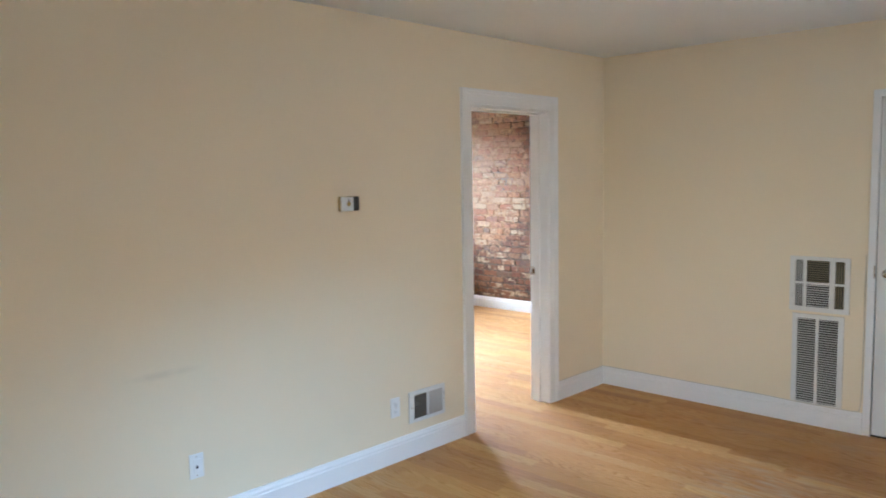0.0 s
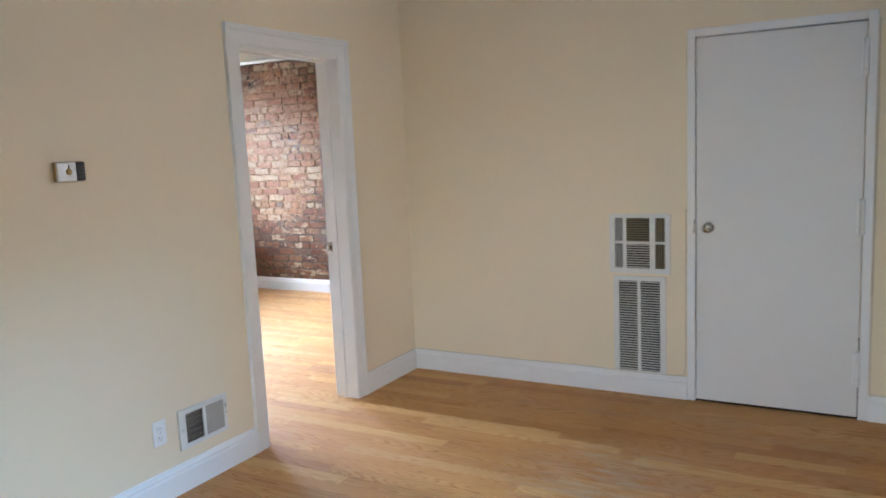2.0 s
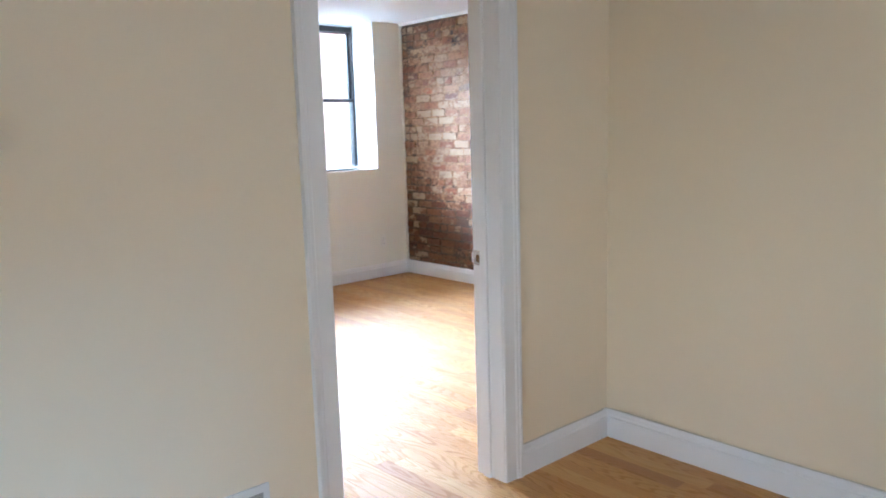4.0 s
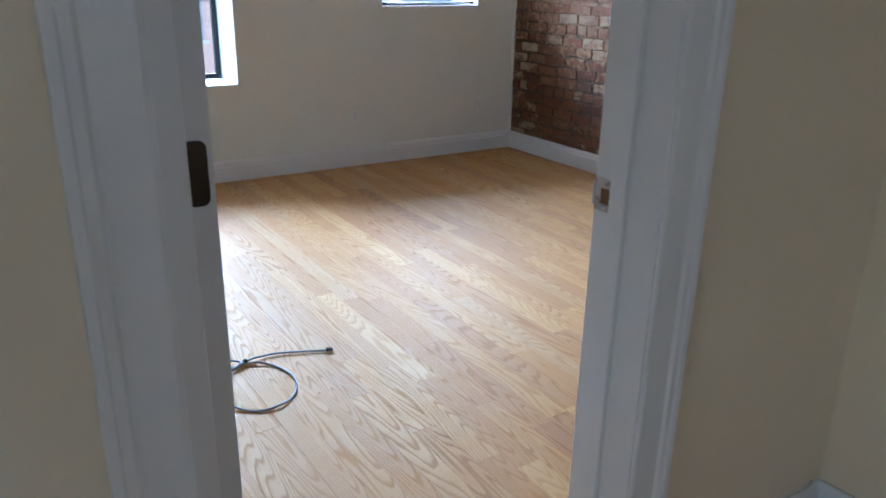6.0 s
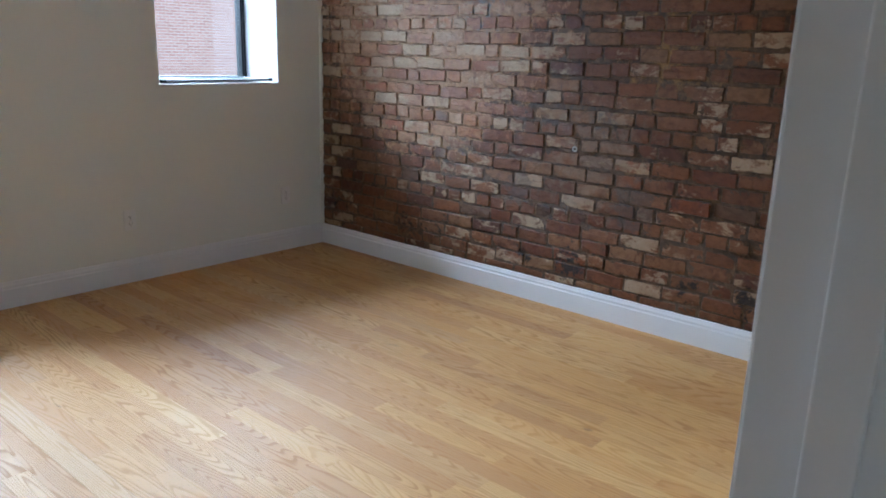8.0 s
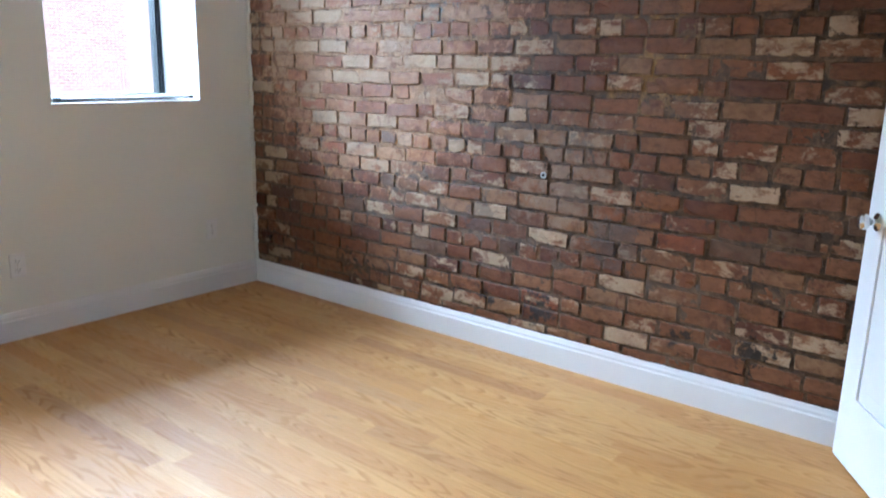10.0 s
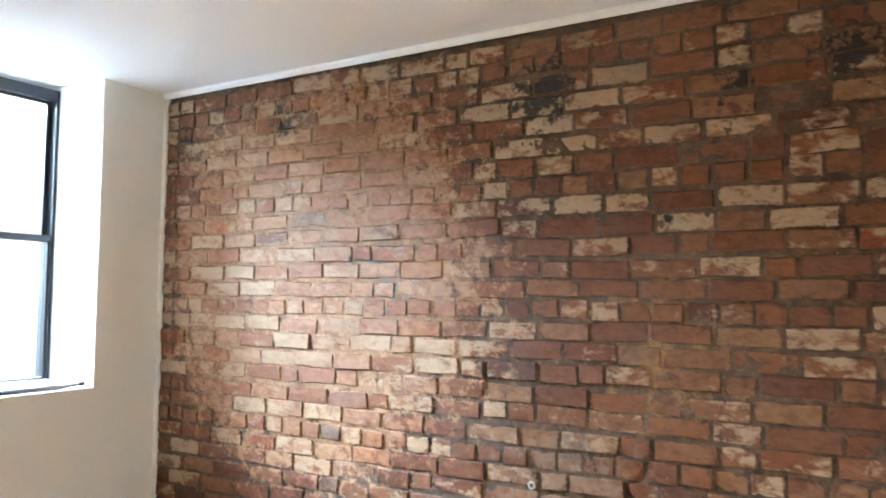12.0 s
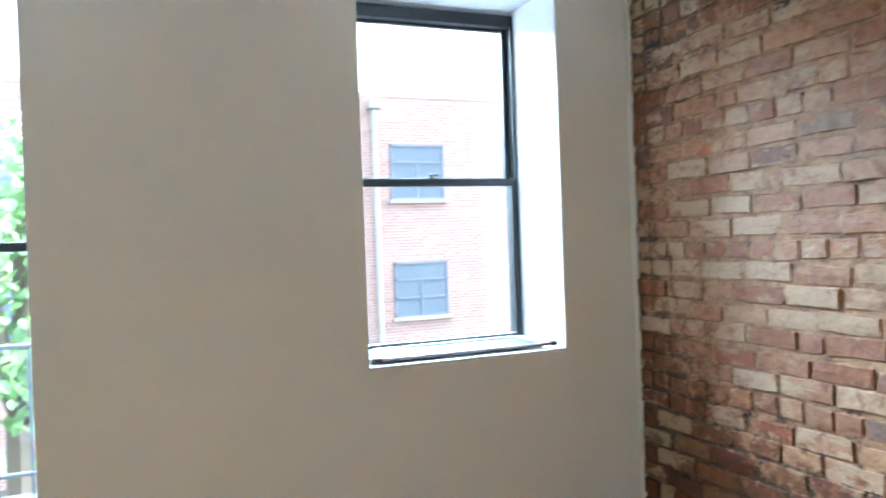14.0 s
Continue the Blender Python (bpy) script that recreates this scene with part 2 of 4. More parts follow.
def old_brick():
    m = Mat("old_sealed_brick", 0.45, 0.0, 0.34)
    r = piece_random(m)
    tan_, pale, amber, red, plum, rust = (0.45, 0.275, 0.175), (0.55, 0.415, 0.29), (0.45, 0.235, 0.115), (0.29, 0.115, 0.052), (0.185, 0.088, 0.066), (0.46, 0.155, 0.050)
    base = m.ramp(r, [(0.0, tan_), (0.09, red), (0.16, (0.42, 0.235, 0.14)), (0.26, tan_), (0.33, pale), (0.40, amber), (0.47, (0.36, 0.165, 0.082)), (0.54, (0.49, 0.33, 0.225)),
                      (0.61, red), (0.67, tan_), (0.74, amber), (0.79, plum), (0.84, (0.40, 0.21, 0.12)), (0.90, pale), (0.945, (0.15, 0.098, 0.085)), (0.965, rust), (1.0, tan_)])
    fine = m.noise(1.0, 6, 0.7, m.mapped((75, 60, 80)))
    mottle = m.noise(1.0, 5, 0.62, m.mapped((30, 22, 36)), 0.3)
    base = m.mix(1.0, base, m.ramp(mottle, [(0.30, (0.62, 0.54, 0.48)), (0.5, (0.95, 0.93, 0.92)), (0.70, (1.16, 1.18, 1.2))]), "MULTIPLY")
    # Burnt and worn-through patches, a hand wide.
    base = m.mix(m.ramp(m.noise(13, 6, 0.66, distortion=0.4), [(0.54, 0.0), (0.66, 0.8)]), base, (0.195, 0.070, 0.036))
    # Remains of old limewash, thick on some bricks, rubbed off at random.
    r2 = m.math("FRACT", m.math("MULTIPLY", r, 17.3))
    flake = m.noise(1.0, 7, 0.68, m.mapped((15, 12, 22)), 0.3)
    cover = m.math("ADD", flake, m.math("MULTIPLY", m.math("SUBTRACT", r2, 0.58), 0.46))
    cover = m.math("ADD", cover, m.math("MULTIPLY", m.math("SUBTRACT", m.noise(1.1, 2), 0.5), 0.5))
    cover = m.math("ADD", cover, m.math("MULTIPLY", spot(m, (XB, 1.9, 2.05), 0.45, 1.2, 0.16), 0.16))
    thick = m.ramp(cover, [(0.56, 0.0), (0.67, 0.78)])
    # Outside the field bricks are multiplied down, partly painting in the window light's falloff.
    c = m.mix(1.0, base, m.mix(wash_and_falloff(m), (0.55, 0.44, 0.335), (1.0, 1.0, 1.0)), "MULTIPLY")
    c = m.mix(thick, c, m.ramp(fine, [(0.3, (0.50, 0.38, 0.265)), (0.7, (0.63, 0.52, 0.39))]))
    # Old sealer, browned in broad areas.
    c = m.mix(m.ramp(m.noise(1.9, 4), [(0.50, 0.0), (0.72, 0.45)]), c, (0.20, 0.080, 0.032))
    # Grey cement bloom low on the wall's middle.
    c = m.mix(m.math("MULTIPLY", spot(m, (XB, 1.95, 0.80), 0.30, 1.3, 0.10), 0.45), c, (0.34, 0.285, 0.225))
    c = m.mix(1.0, c, (0.755, 0.69, 0.59), "MULTIPLY")
    # Mortar smeared over the worn arrises.
    rim = m.t.nodes.new("ShaderNodeAttribute")
    rim.attribute_name = "smear"
    wave = m.math("MULTIPLY", m.math("SUBTRACT", m.noise(26, 6, 0.7, distortion=0.6), 0.5), 2.8)
    smear = m.ramp(m.math("ADD", rim.outputs["Fac"], wave), [(0.66, 0.0), (0.86, 1.0)])
    smear = m.math("MULTIPLY", smear, m.ramp(rim.outputs["Fac"], [(0.05, 0.0), (0.4, 1.0)]))
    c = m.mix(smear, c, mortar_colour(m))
    # Tar and soot.
    for centre, radius in (((XB, 2.03, 2.27), 0.14), ((XB, 1.02, 2.26), 0.11), ((XB, 1.36, 2.2), 0.08), ((XB, 3.30, 2.30), 0.09), ((XB, 3.92, 2.27), 0.09), ((XB, 3.276, 0.252), 0.075), ((XB, 2.98, 0.246), 0.045), ((XB, 2.356, 0.242), 0.055),
                           ((XB, 2.054, 0.241), 0.10), ((XB, 1.396, 0.236), 0.065), ((XB, 1.104, 0.244), 0.085), ((XB, 3.95, 0.284), 0.05)):
        c = m.mix(m.math("MULTIPLY", spot(m, centre, radius), 0.93), c, (0.011, 0.010, 0.010))
    for centre, radius in (((XB, 2.395, 0.612), 0.12), ((XB, 1.693, 0.587), 0.15), ((XB, 1.9, 1.0), 0.08)):
        c = m.mix(m.math("MULTIPLY", spot(m, centre, radius), 0.5), c, (0.06, 0.052, 0.048))
    # Two knocked-out holes, their inner shade painted as near-black spots, and one clean pale closer.
    for at in ((XB - 0.01, 2.901, 1.669), (XB - 0.01, 1.573, 1.781)):
        c = m.mix(spot(m, at, 0.022, 0.10, 0.006), c, (0.006, 0.004, 0.003))
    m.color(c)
    m.roughness(m.ramp(m.noise(30, 4), [(0.3, 0.45), (0.7, 0.64)]))
    h = m.math("ADD", m.math("MULTIPLY", m.noise(38, 7, 0.66), 1.0), m.math("MULTIPLY", thick, 0.15))
    h = m.math("ADD", h, m.math("MULTIPLY", m.noise(11, 3), 0.8))
    m.bump(h, 0.8, 0.009)
    return m.m


def mortar():
    m = Mat("old_mortar", 0.65)
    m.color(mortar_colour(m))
    m.bump(m.noise(50, 6, 0.72), 0.9, 0.009)
    return m.m


brick_mat, mortar_mat = old_brick(), mortar()


def far_brick(name, light, dark, joint):
    m = Mat(name, 0.85)
    b = m.node("ShaderNodeTexBrick", Scale=1.0, Mortar_Size=0.010, Brick_Width=0.22, Row_Height=0.078, Bias=-0.1)
    swap = m.t.nodes.new("ShaderNodeSeparateXYZ")
    join = m.t.nodes.new("ShaderNodeCombineXYZ")
    m.link(m.pos(), swap.inputs[0])
    m.link(swap.outputs[0], join.inputs[0])
    m.link(swap.outputs[2], join.inputs[1])
    m.link(join.outputs[0], b.inputs["Vector"])
    b.inputs["Color1"].default_value = (*light, 1)
    b.inputs["Color2"].default_value = (*dark, 1)
    b.inputs["Mortar"].default_value = (*joint, 1)
    m.color(m.mix(m.math("MULTIPLY", m.noise(0.7, 3), 0.3), b.outputs["Color"], (0.24, 0.13, 0.10)))
    m.bump(b.outputs["Fac"], -0.4, 0.01)
    return m.m


far_wall = far_brick("red_facade_brick", (0.45, 0.275, 0.215), (0.36, 0.195, 0.15), (0.48, 0.43, 0.39))

far_tan = far_brick("tan_facade_brick", (0.40, 0.35, 0.29), (0.32, 0.28, 0.23), (0.45, 0.43, 0.40))


def leaf_material():
    m = Mat("green_leaves", 0.5)
    r = m.t.nodes.new("ShaderNodeNewGeometry").outputs["Random Per Island"]
    m.color(m.ramp(r, [(0.0, (0.055, 0.105, 0.045)), (0.5, (0.09, 0.155, 0.06)), (1.0, (0.12, 0.20, 0.07))]))
    thin = m.node("ShaderNodeBsdfTranslucent")
    thin.inputs[0].default_value = (0.20, 0.31, 0.11, 1)
    mixer = m.t.nodes.new("ShaderNodeMixShader")
    mixer.inputs[0].default_value = 0.45
    m.link(m.b.outputs[0], mixer.inputs[1])
    m.link(thin.outputs[0], mixer.inputs[2])
    m.link(mixer.outputs[0], m.t.nodes["Material Output"].inputs[0])
    return m.m


leaf_mat = leaf_material()
bark = plain("grey_bark", (0.12, 0.095, 0.07), 0.9, wear=0.4)

# ---- builders ----
BASE = {}


def thing(name, label, category, at=(0, 0, 0), group="", kind=""):
    ob = new(name)
    ob.location = at
    ob.empty_display_size = 0.1
    BASE[ob] = Vector(at)
    return tagged(ob, label, category, group, kind)


def part(name, bm, material, parent=None, label=""):
    """Links a bmesh, drawn in world metres, as one mesh object under a thing or a part."""
    mesh = bpy.data.meshes.new(name)
    base = BASE[parent] if parent else Vector((0, 0, 0))
    if parent:
        bmesh.ops.translate(bm, verts=bm.verts, vec=-base)
    bmesh.ops.recalc_face_normals(bm, faces=bm.faces)
    bm.to_mesh(mesh)
    bm.free()
    mesh.materials.append(material)
    ob = new(name, mesh)
    if parent:
        ob.parent = parent
    BASE[ob] = base
    return tagged(ob, label)


def smooth(ob):
    for f in ob.data.polygons:
        f.use_smooth = True
    return ob


def box(x0, x1, y0, y1, z0, z1, bevel=0.0, bm=None, segments=2):
    own = bmesh.new()
    r = bmesh.ops.create_cube(own, size=1.0)
    bmesh.ops.scale(own, vec=(abs(x1 - x0), abs(y1 - y0), abs(z1 - z0)), verts=own.verts)
    bmesh.ops.translate(own, vec=((x0 + x1) / 2, (y0 + y1) / 2, (z0 + z1) / 2), verts=own.verts)
    if bevel:
        bmesh.ops.bevel(own, geom=own.edges[:], offset=bevel, segments=segments, affect="EDGES", profile=0.5)
    if bm is None:
        return own
    join(bm, own)
    return bm


def join(bm, other):
    mesh = bpy.data.meshes.new("joined")
    other.to_mesh(mesh)
    other.free()
    bm.from_mesh(mesh)
    bpy.data.meshes.remove(mesh)


def lathe(profile, at, axis="z", steps=24):
    """A turned shape: rows of (radius, height) spun about an axis through a place."""
    bm = bmesh.new()
    rings = []
    for r, h in profile:
        ring = []
        for k in range(steps):
            a = 2 * math.pi * k / steps
            ring.append(bm.verts.new((r * math.cos(a), r * math.sin(a), h)))
        rings.append(ring)
    for a, b in zip(rings, rings[1:]):
        for k in range(steps):
            bm.faces.new((a[k], a[(k + 1) % steps], b[(k + 1) % steps], b[k]))
    bm.faces.new(rings[0][::-1])
    bm.faces.new(rings[-1])
    turn = {"z": Matrix(), "x": Matrix.Rotation(radians(90), 4, "Y"), "-x": Matrix.Rotation(radians(-90), 4, "Y"),
            "y": Matrix.Rotation(radians(-90), 4, "X"), "-y": Matrix.Rotation(radians(90), 4, "X")}[axis]
    bm.transform(Matrix.Translation(at) @ turn)
    return bm


def tube(points, radius, name, material, parent=None, label="", smoothly=True):
    """A round cable or bar along a line of places, as a mesh."""
    bm = bmesh.new()
    pts = [Vector(p) for p in points]
    if smoothly and len(pts) > 2:
        fine = []
        for i in range(len(pts) - 1):
            p0, p1, p2, p3 = pts[max(i - 1, 0)], pts[i], pts[i + 1], pts[min(i + 2, len(pts) - 1)]
            for k in range(8):
                s = k / 8
                fine.append(0.5 * (2 * p1 + (p2 - p0) * s + (2 * p0 - 5 * p1 + 4 * p2 - p3) * s * s + (3 * p1 - p0 - 3 * p2 + p3) * s ** 3))
        pts = fine + [pts[-1]]
    rings = []
    for i, p in enumerate(pts):
        d = (pts[min(i + 1, len(pts) - 1)] - pts[max(i - 1, 0)]).normalized()
        side = d.cross(Vector((0, 0, 1)))
        if side.length < 0.05:
            side = d.cross(Vector((1, 0, 0)))
        side.normalize()
        up = side.cross(d)
        rings.append([bm.verts.new(p + radius * (math.cos(a) * side + math.sin(a) * up)) for a in (2 * math.pi * k / 8 for k in range(8))])
    for a, b in zip(rings, rings[1:]):
        for k in range(8):
            bm.faces.new((a[k], a[(k + 1) % 8], b[(k + 1) % 8], b[k]))
    bm.faces.new(rings[0][::-1])
    bm.faces.new(rings[-1])
    return smooth(part(name, bm, material, parent, label))


def profile_run(profile, p0, p1, normal, bm=None):
    """A moulding: (out, up) rows drawn along the line p0 to p1, standing out along normal."""
    bm = bm or bmesh.new()
    p0, p1, n = Vector(p0), Vector(p1), Vector(normal)
    ends = []
    for p in (p0, p1):
        ends.append([bm.verts.new(p + n * o + Vector((0, 0, u))) for o, u in profile])
    k = len(profile)
    for i in range(k):
        bm.faces.new((ends[0][i], ends[0][(i + 1) % k], ends[1][(i + 1) % k], ends[1][i]))
    bm.faces.new(ends[0][::-1])
    bm.faces.new(ends[1])
    return bm


def wall(name, u0, u1, c0, c1, z0, z1, holes, material, along="x", place=None, label=""):
    """A thick wall with openings through it: u runs along, c across."""
    bm = bmesh.new()
    cuts = sorted({u0, u1, *(h[0] for h in holes), *(h[1] for h in holes)})

    def slab(a, b, za, zb):
        za = za - 0.1 if za == 0 else za
        if zb - za > 1e-4:
            if along == "x":
                box(a, b, c0, c1, za, zb, bm=bm)
            else:
                box(c0, c1, a, b, za, zb, bm=bm)

    for a, b in zip(cuts, cuts[1:]):
        inside = [h for h in holes if h[0] - 1e-6 <= a and b <= h[1] + 1e-6]
        if not inside:
            slab(a, b, z0, z1)
        for h in inside:
            if h[2] > 0:
                slab(a, b, z0, h[2])
            slab(a, b, h[3], z1)
    if place:
        bm.transform(place)
    return tagged(part(name, bm, material), label or "smooth painted plaster wall", "wall", kind="structure")


def SIDE(x):
    """Where the slanted side wall's face lies."""
    return -2.945 - (XC - x) * math.tan(radians(6.3))


# ---- large structure ----
wall("wall_doorway", XBACK, XC + 0.1, 0.0, W2, 0, C2 + 0.15, [(XL - 0.02, XR + 0.02, 0, HEAD + 0.02)], cream, label="cream painted plaster wall with a cased doorway")
DOOR1 = (-2.745, -1.912, 2.048)
wall("wall_closet", -3.3, 0.0, XC, XC + 0.1, 0, C1 + 0.15, [(DOOR1[0] - 0.004, DOOR1[1] + 0.004, 0, DOOR1[2] + 0.004)], cream, "y", label="cream painted plaster wall with a utility closet door")
side_turn = Matrix.Translation((XC, -2.945, 0)) @ Matrix.Rotation(radians(186.3), 4, "Z")
wall("wall_side", -2.7, 7.2, 0.0, 0.3, 0, C1 + 0.15, [(0.56, 2.0, 1.02, 2.3)], cream, place=side_turn, label="cream painted plaster wall with windows")
wall("wall_outer", -3.4, -0.5, 4.0, 4.15, 0, C2 + 0.15, [], cream_pale, "y")
# The back wall's opening is added, out of view, to admit the fill lamp.
wall("wall_back", -4.0, 0.0, XBACK - 0.15, XBACK, 0, C1 + 0.15, [(-2.9, -0.9, 0.9, 2.3)], cream, "y", label="cream painted plaster wall with a wide unseen window added for fill light")
wall("wall_windows", XLEFT - 0.2, XB + 0.3, YW, YW + 0.46, 0, C2 + 0.15,
     [(WIN1[0], WIN1[1], WIN1[2], C2 + 0.06), (WIN2[0], WIN2[1], WIN2[2], C2 + 0.06)], cream_pale, label="pale cream painted wall with two deep window recesses")
wall("wall_left", W2, YW, XLEFT - 0.15, XLEFT, 0, C2 + 0.15, [], cream_pale, "y")
wall("wall_cupboard", XC + 0.1, XB, 0.235, 0.335, 0, C2 + 0.15, [(3.02, 3.775, 0, 2.04)], cream_pale, label="pale cream painted wall beside the brick wall")
wall("wall_cupboard_return", 0.16, 0.235, XC + 0.0, XC + 0.1, 0, C2 + 0.15, [], cream_pale, "y")
wall("wall_cupboard_back", XC + 0.1, XB + 0.3, -0.6, -0.5, 0, C2 + 0.15, [], cream_pale)

bm = bmesh.new()
for v in ((XBACK, SIDE(XBACK) - 0.1), (XC + 0.1, SIDE(XC) - 0.1), (XC + 0.1, 0.0), (XBACK, 0.0)):
    bm.verts.new((*v, C1))
f = bm.faces.new(bm.verts[:])
r = bmesh.ops.extrude_face_region(bm, geom=[f])
bmesh.ops.translate(bm, verts=[v for v in r["geom"] if isinstance(v, bmesh.types.BMVert)], vec=(0, 0, 0.12))
tagged(part("ceiling", bm, ceiling_paint), "smooth white painted ceiling of the first room", "ceiling", kind="structure")
tagged(part("ceiling_bedroom", box(XLEFT - 0.1, XB + 0.3, W2 + 0.001, YW + 0.46, C2, C2 + 0.12), ceiling_paint), "smooth white painted ceiling meeting exposed brick", "ceiling", kind="structure")
tagged(part("roof_slab", box(XLEFT - 0.15, XB + 0.3, 0.0, YW + 0.46, C2 + 0.155, C2 + 0.3, bm=box(XBACK - 0.15, XB + 0.3, -3.95, 0.0, C2 + 0.155, C2 + 0.3)), concrete), "plain slab closing the rooms above", "roof", kind="structure")

# White linings of the window recesses, a little proud of the wall.
def reveal(x0, x1, z0, z1, parent):
    d = 0.004
    part("reveal_lining", box(x0, x0 + d, YW + 0.002, YF + 0.1, z0, z1), reveal_paint, parent)
    part("reveal_lining", box(x1 - d, x1, YW + 0.002, YF + 0.1, z0, z1), reveal_paint, parent)
    part("window_sill", box(x0 + d, x1 - d, YW - 0.004, YF + 0.1, z0, z0 + 0.012, 0.003), reveal_paint, parent, "white painted deep sill")


def sash_window(name, x0, x1, z0, z1, rail, label):
    """A black single-hung window at the back of a deep white recess."""
    w = thing(name, label, "window", ((x0 + x1) / 2, YF, z0), kind="structure")
    reveal(x0, x1, z0, z1, w)
    a, b = x0 + 0.010, x1 - 0.008
    s = 0.015
    part("frame", box(a, a + s, YF, YF + 0.09, z0 + 0.03, z1 - 0.02, 0.002), black_metal, w)
    part("frame", box(b - s, b, YF, YF + 0.09, z0 + 0.03, z1 - 0.02, 0.002), black_metal, w)
    part("frame", box(a, b, YF, YF + 0.09, z1 - 0.072, z1 - 0.018, 0.003), black_metal, w)
    part("frame", box(a, b, YF, YF + 0.09, z0 + 0.010, z0 + 0.024, 0.003), black_metal, w)
    # upper sash stands further out than the lower one
    up = part("upper_sash", box(a + s, a + s + 0.022, YF + 0.045, YF + 0.075, rail, z1 - 0.072, 0.002), black_metal, w)
    for q in ((b - s - 0.022, b - s, rail, z1 - 0.072),):
        part("stile", box(q[0], q[1], YF + 0.045, YF + 0.075, q[2], q[3], 0.002), black_metal, up)
    part("top_rail", box(a + s, b - s, YF + 0.045, YF + 0.075, z1 - 0.082, z1 - 0.071, 0.002), black_metal, up)
    low = part("lower_sash", box(a + 0.006, b - 0.002, YF + 0.005, YF + 0.042, rail, rail + 0.034, 0.004), black_metal, w)
    part("stile", box(a + s, a + s + 0.012, YF + 0.008, YF + 0.04, z0 + 0.03, rail, 0.002), black_metal, low)
    part("stile", box(b - s - 0.012, b - s, YF + 0.008, YF + 0.04, z0 + 0.03, rail, 0.002), black_metal, low)
    part("bottom_rail", box(a + s, b - s, YF + 0.008, YF + 0.04, z0 + 0.026, z0 + 0.042, 0.003), black_metal, low)
    for ya, za, zb, owner in ((YF + 0.058, rail + 0.01, z1 - 0.1, up), (YF + 0.022, z0 + 0.05, rail + 0.01, low)):
        g = part("pane", box(a + s, b - s, ya, ya + 0.004, za, zb), glass, owner, "clear glass pane")
        g.visible_shadow = False
    c = (a + b) / 2
    latch = part("latch", lathe([(0.018, 0), (0.018, 0.006), (0.009, 0.009), (0.009, 0.016), (0.004, 0.018)], (c, YF + 0.022, rail + 0.033), "z", 14), black_metal, w, "black cam latch")
    part("lever", box(c - 0.004, c + 0.034, YF + 0.012, YF + 0.024, rail + 0.043, rail + 0.051, 0.002), black_metal, latch)
    return w


sash_window("window_1", *WIN1, 1.55, "black metal sash window in a white recess above the fire escape")
sash_window("window_2", *WIN2, 1.766, "black metal sash window in a white recess beside exposed brick")


def side_window(name, u0, u1):
    """The first room's windows: white frames in the thick side wall."""
    w = thing(name, "white framed window in the cream side wall", "window", (0, 0, 0), kind="structure")
    z0, z1, d = 1.02, 2.3, 0.004
    for nm, q, mt in (("reveal_lining", (u0, u0 + d, 0.002, 0.28, z0, z1), reveal_paint), ("reveal_lining", (u1 - d, u1, 0.002, 0.28, z0, z1), reveal_paint),
                      ("reveal_lining", (u0 + d, u1 - d, 0.002, 0.28, z1 - d, z1), reveal_paint), ("window_sill", (u0 + d, u1 - d, -0.012, 0.28, z0, z0 + 0.016), reveal_paint),
                      ("frame", (u0 + d, u0 + 0.05, 0.2, 0.26, z0 + 0.016, z1 - d), black_metal), ("frame", (u1 - 0.05, u1 - d, 0.2, 0.26, z0 + 0.016, z1 - d), black_metal),
                      ("frame", (u0 + 0.05, u1 - 0.05, 0.2, 0.26, z1 - 0.05, z1 - d), black_metal), ("frame", (u0 + 0.05, u1 - 0.05, 0.2, 0.26, z0 + 0.016, z0 + 0.06), black_metal),
                      ("rail", (u0 + 0.05, u1 - 0.05, 0.21, 0.25, 1.64, 1.68), black_metal)):
        b = box(*q)
        b.transform(side_turn)
        part(nm, b, mt, w)
    b = box(u0 + 0.05, u1 - 0.05, 0.228, 0.232, z0 + 0.06, z1 - 0.05)
    b.transform(side_turn)
    part("pane", b, glass, w).visible_shadow = False


side_window("window_3", 0.56, 2.0)
# Unseen window, added only so that fill light enters from behind.
w4 = thing("added_window", "unseen wide white framed window added in the back wall for fill light", "window", (XBACK, -1.9, 0.9), kind="structure")
for q in ((-2.9, -2.85, 0.9, 2.3), (-0.95, -0.9, 0.9, 2.3), (-1.92, -1.88, 0.95, 2.25), (-2.85, -0.95, 2.25, 2.3), (-2.85, -0.95, 0.9, 0.95)):
    part("frame", box(XBACK - 0.11, XBACK - 0.04, q[0], q[1], q[2], q[3], 0.003), white_gloss, w4)
part("pane", box(XBACK - 0.08, XBACK - 0.076, -2.85, -0.95, 0.95, 2.25), glass, w4).visible_shadow = False

# ---- skirting ----
SKIRT = [(0, 0), (0.017, 0), (0.017, 0.098), (0.013, 0.104), (0.013, 0.116), (0.009, 0.126), (0.007, 0.135), (0, 0.138)]


def skirting(p0, p1, normal, label="white painted moulded baseboard along the wall"):
    return tagged(part("baseboard", profile_run(SKIRT, Vector(p0) + Vector((0, 0, FZ)), Vector(p1) + Vector((0, 0, FZ)), normal), white_gloss), label, "baseboard", kind="structure")


skirting((XBACK, 0, 0), (XL - 0.1, 0, 0), (0, -1, 0))
skirting((XR + 0.1, 0, 0), (XC, 0, 0), (0, -1, 0))
skirting((XC, -0.001, 0), (XC, DOOR1[1] + 0.046, 0), (-1, 0, 0))
skirting((XC, DOOR1[0] - 0.046, 0), (XC, -2.95, 0), (-1, 0, 0))
sd = Vector((-math.cos(radians(6.3)), -math.sin(radians(6.3)), 0))
sp = Vector((XC, -2.945, 0))
skirting(sp, sp + sd * 7.0, Vector((sd.y, -sd.x, 0)) * 1.0)
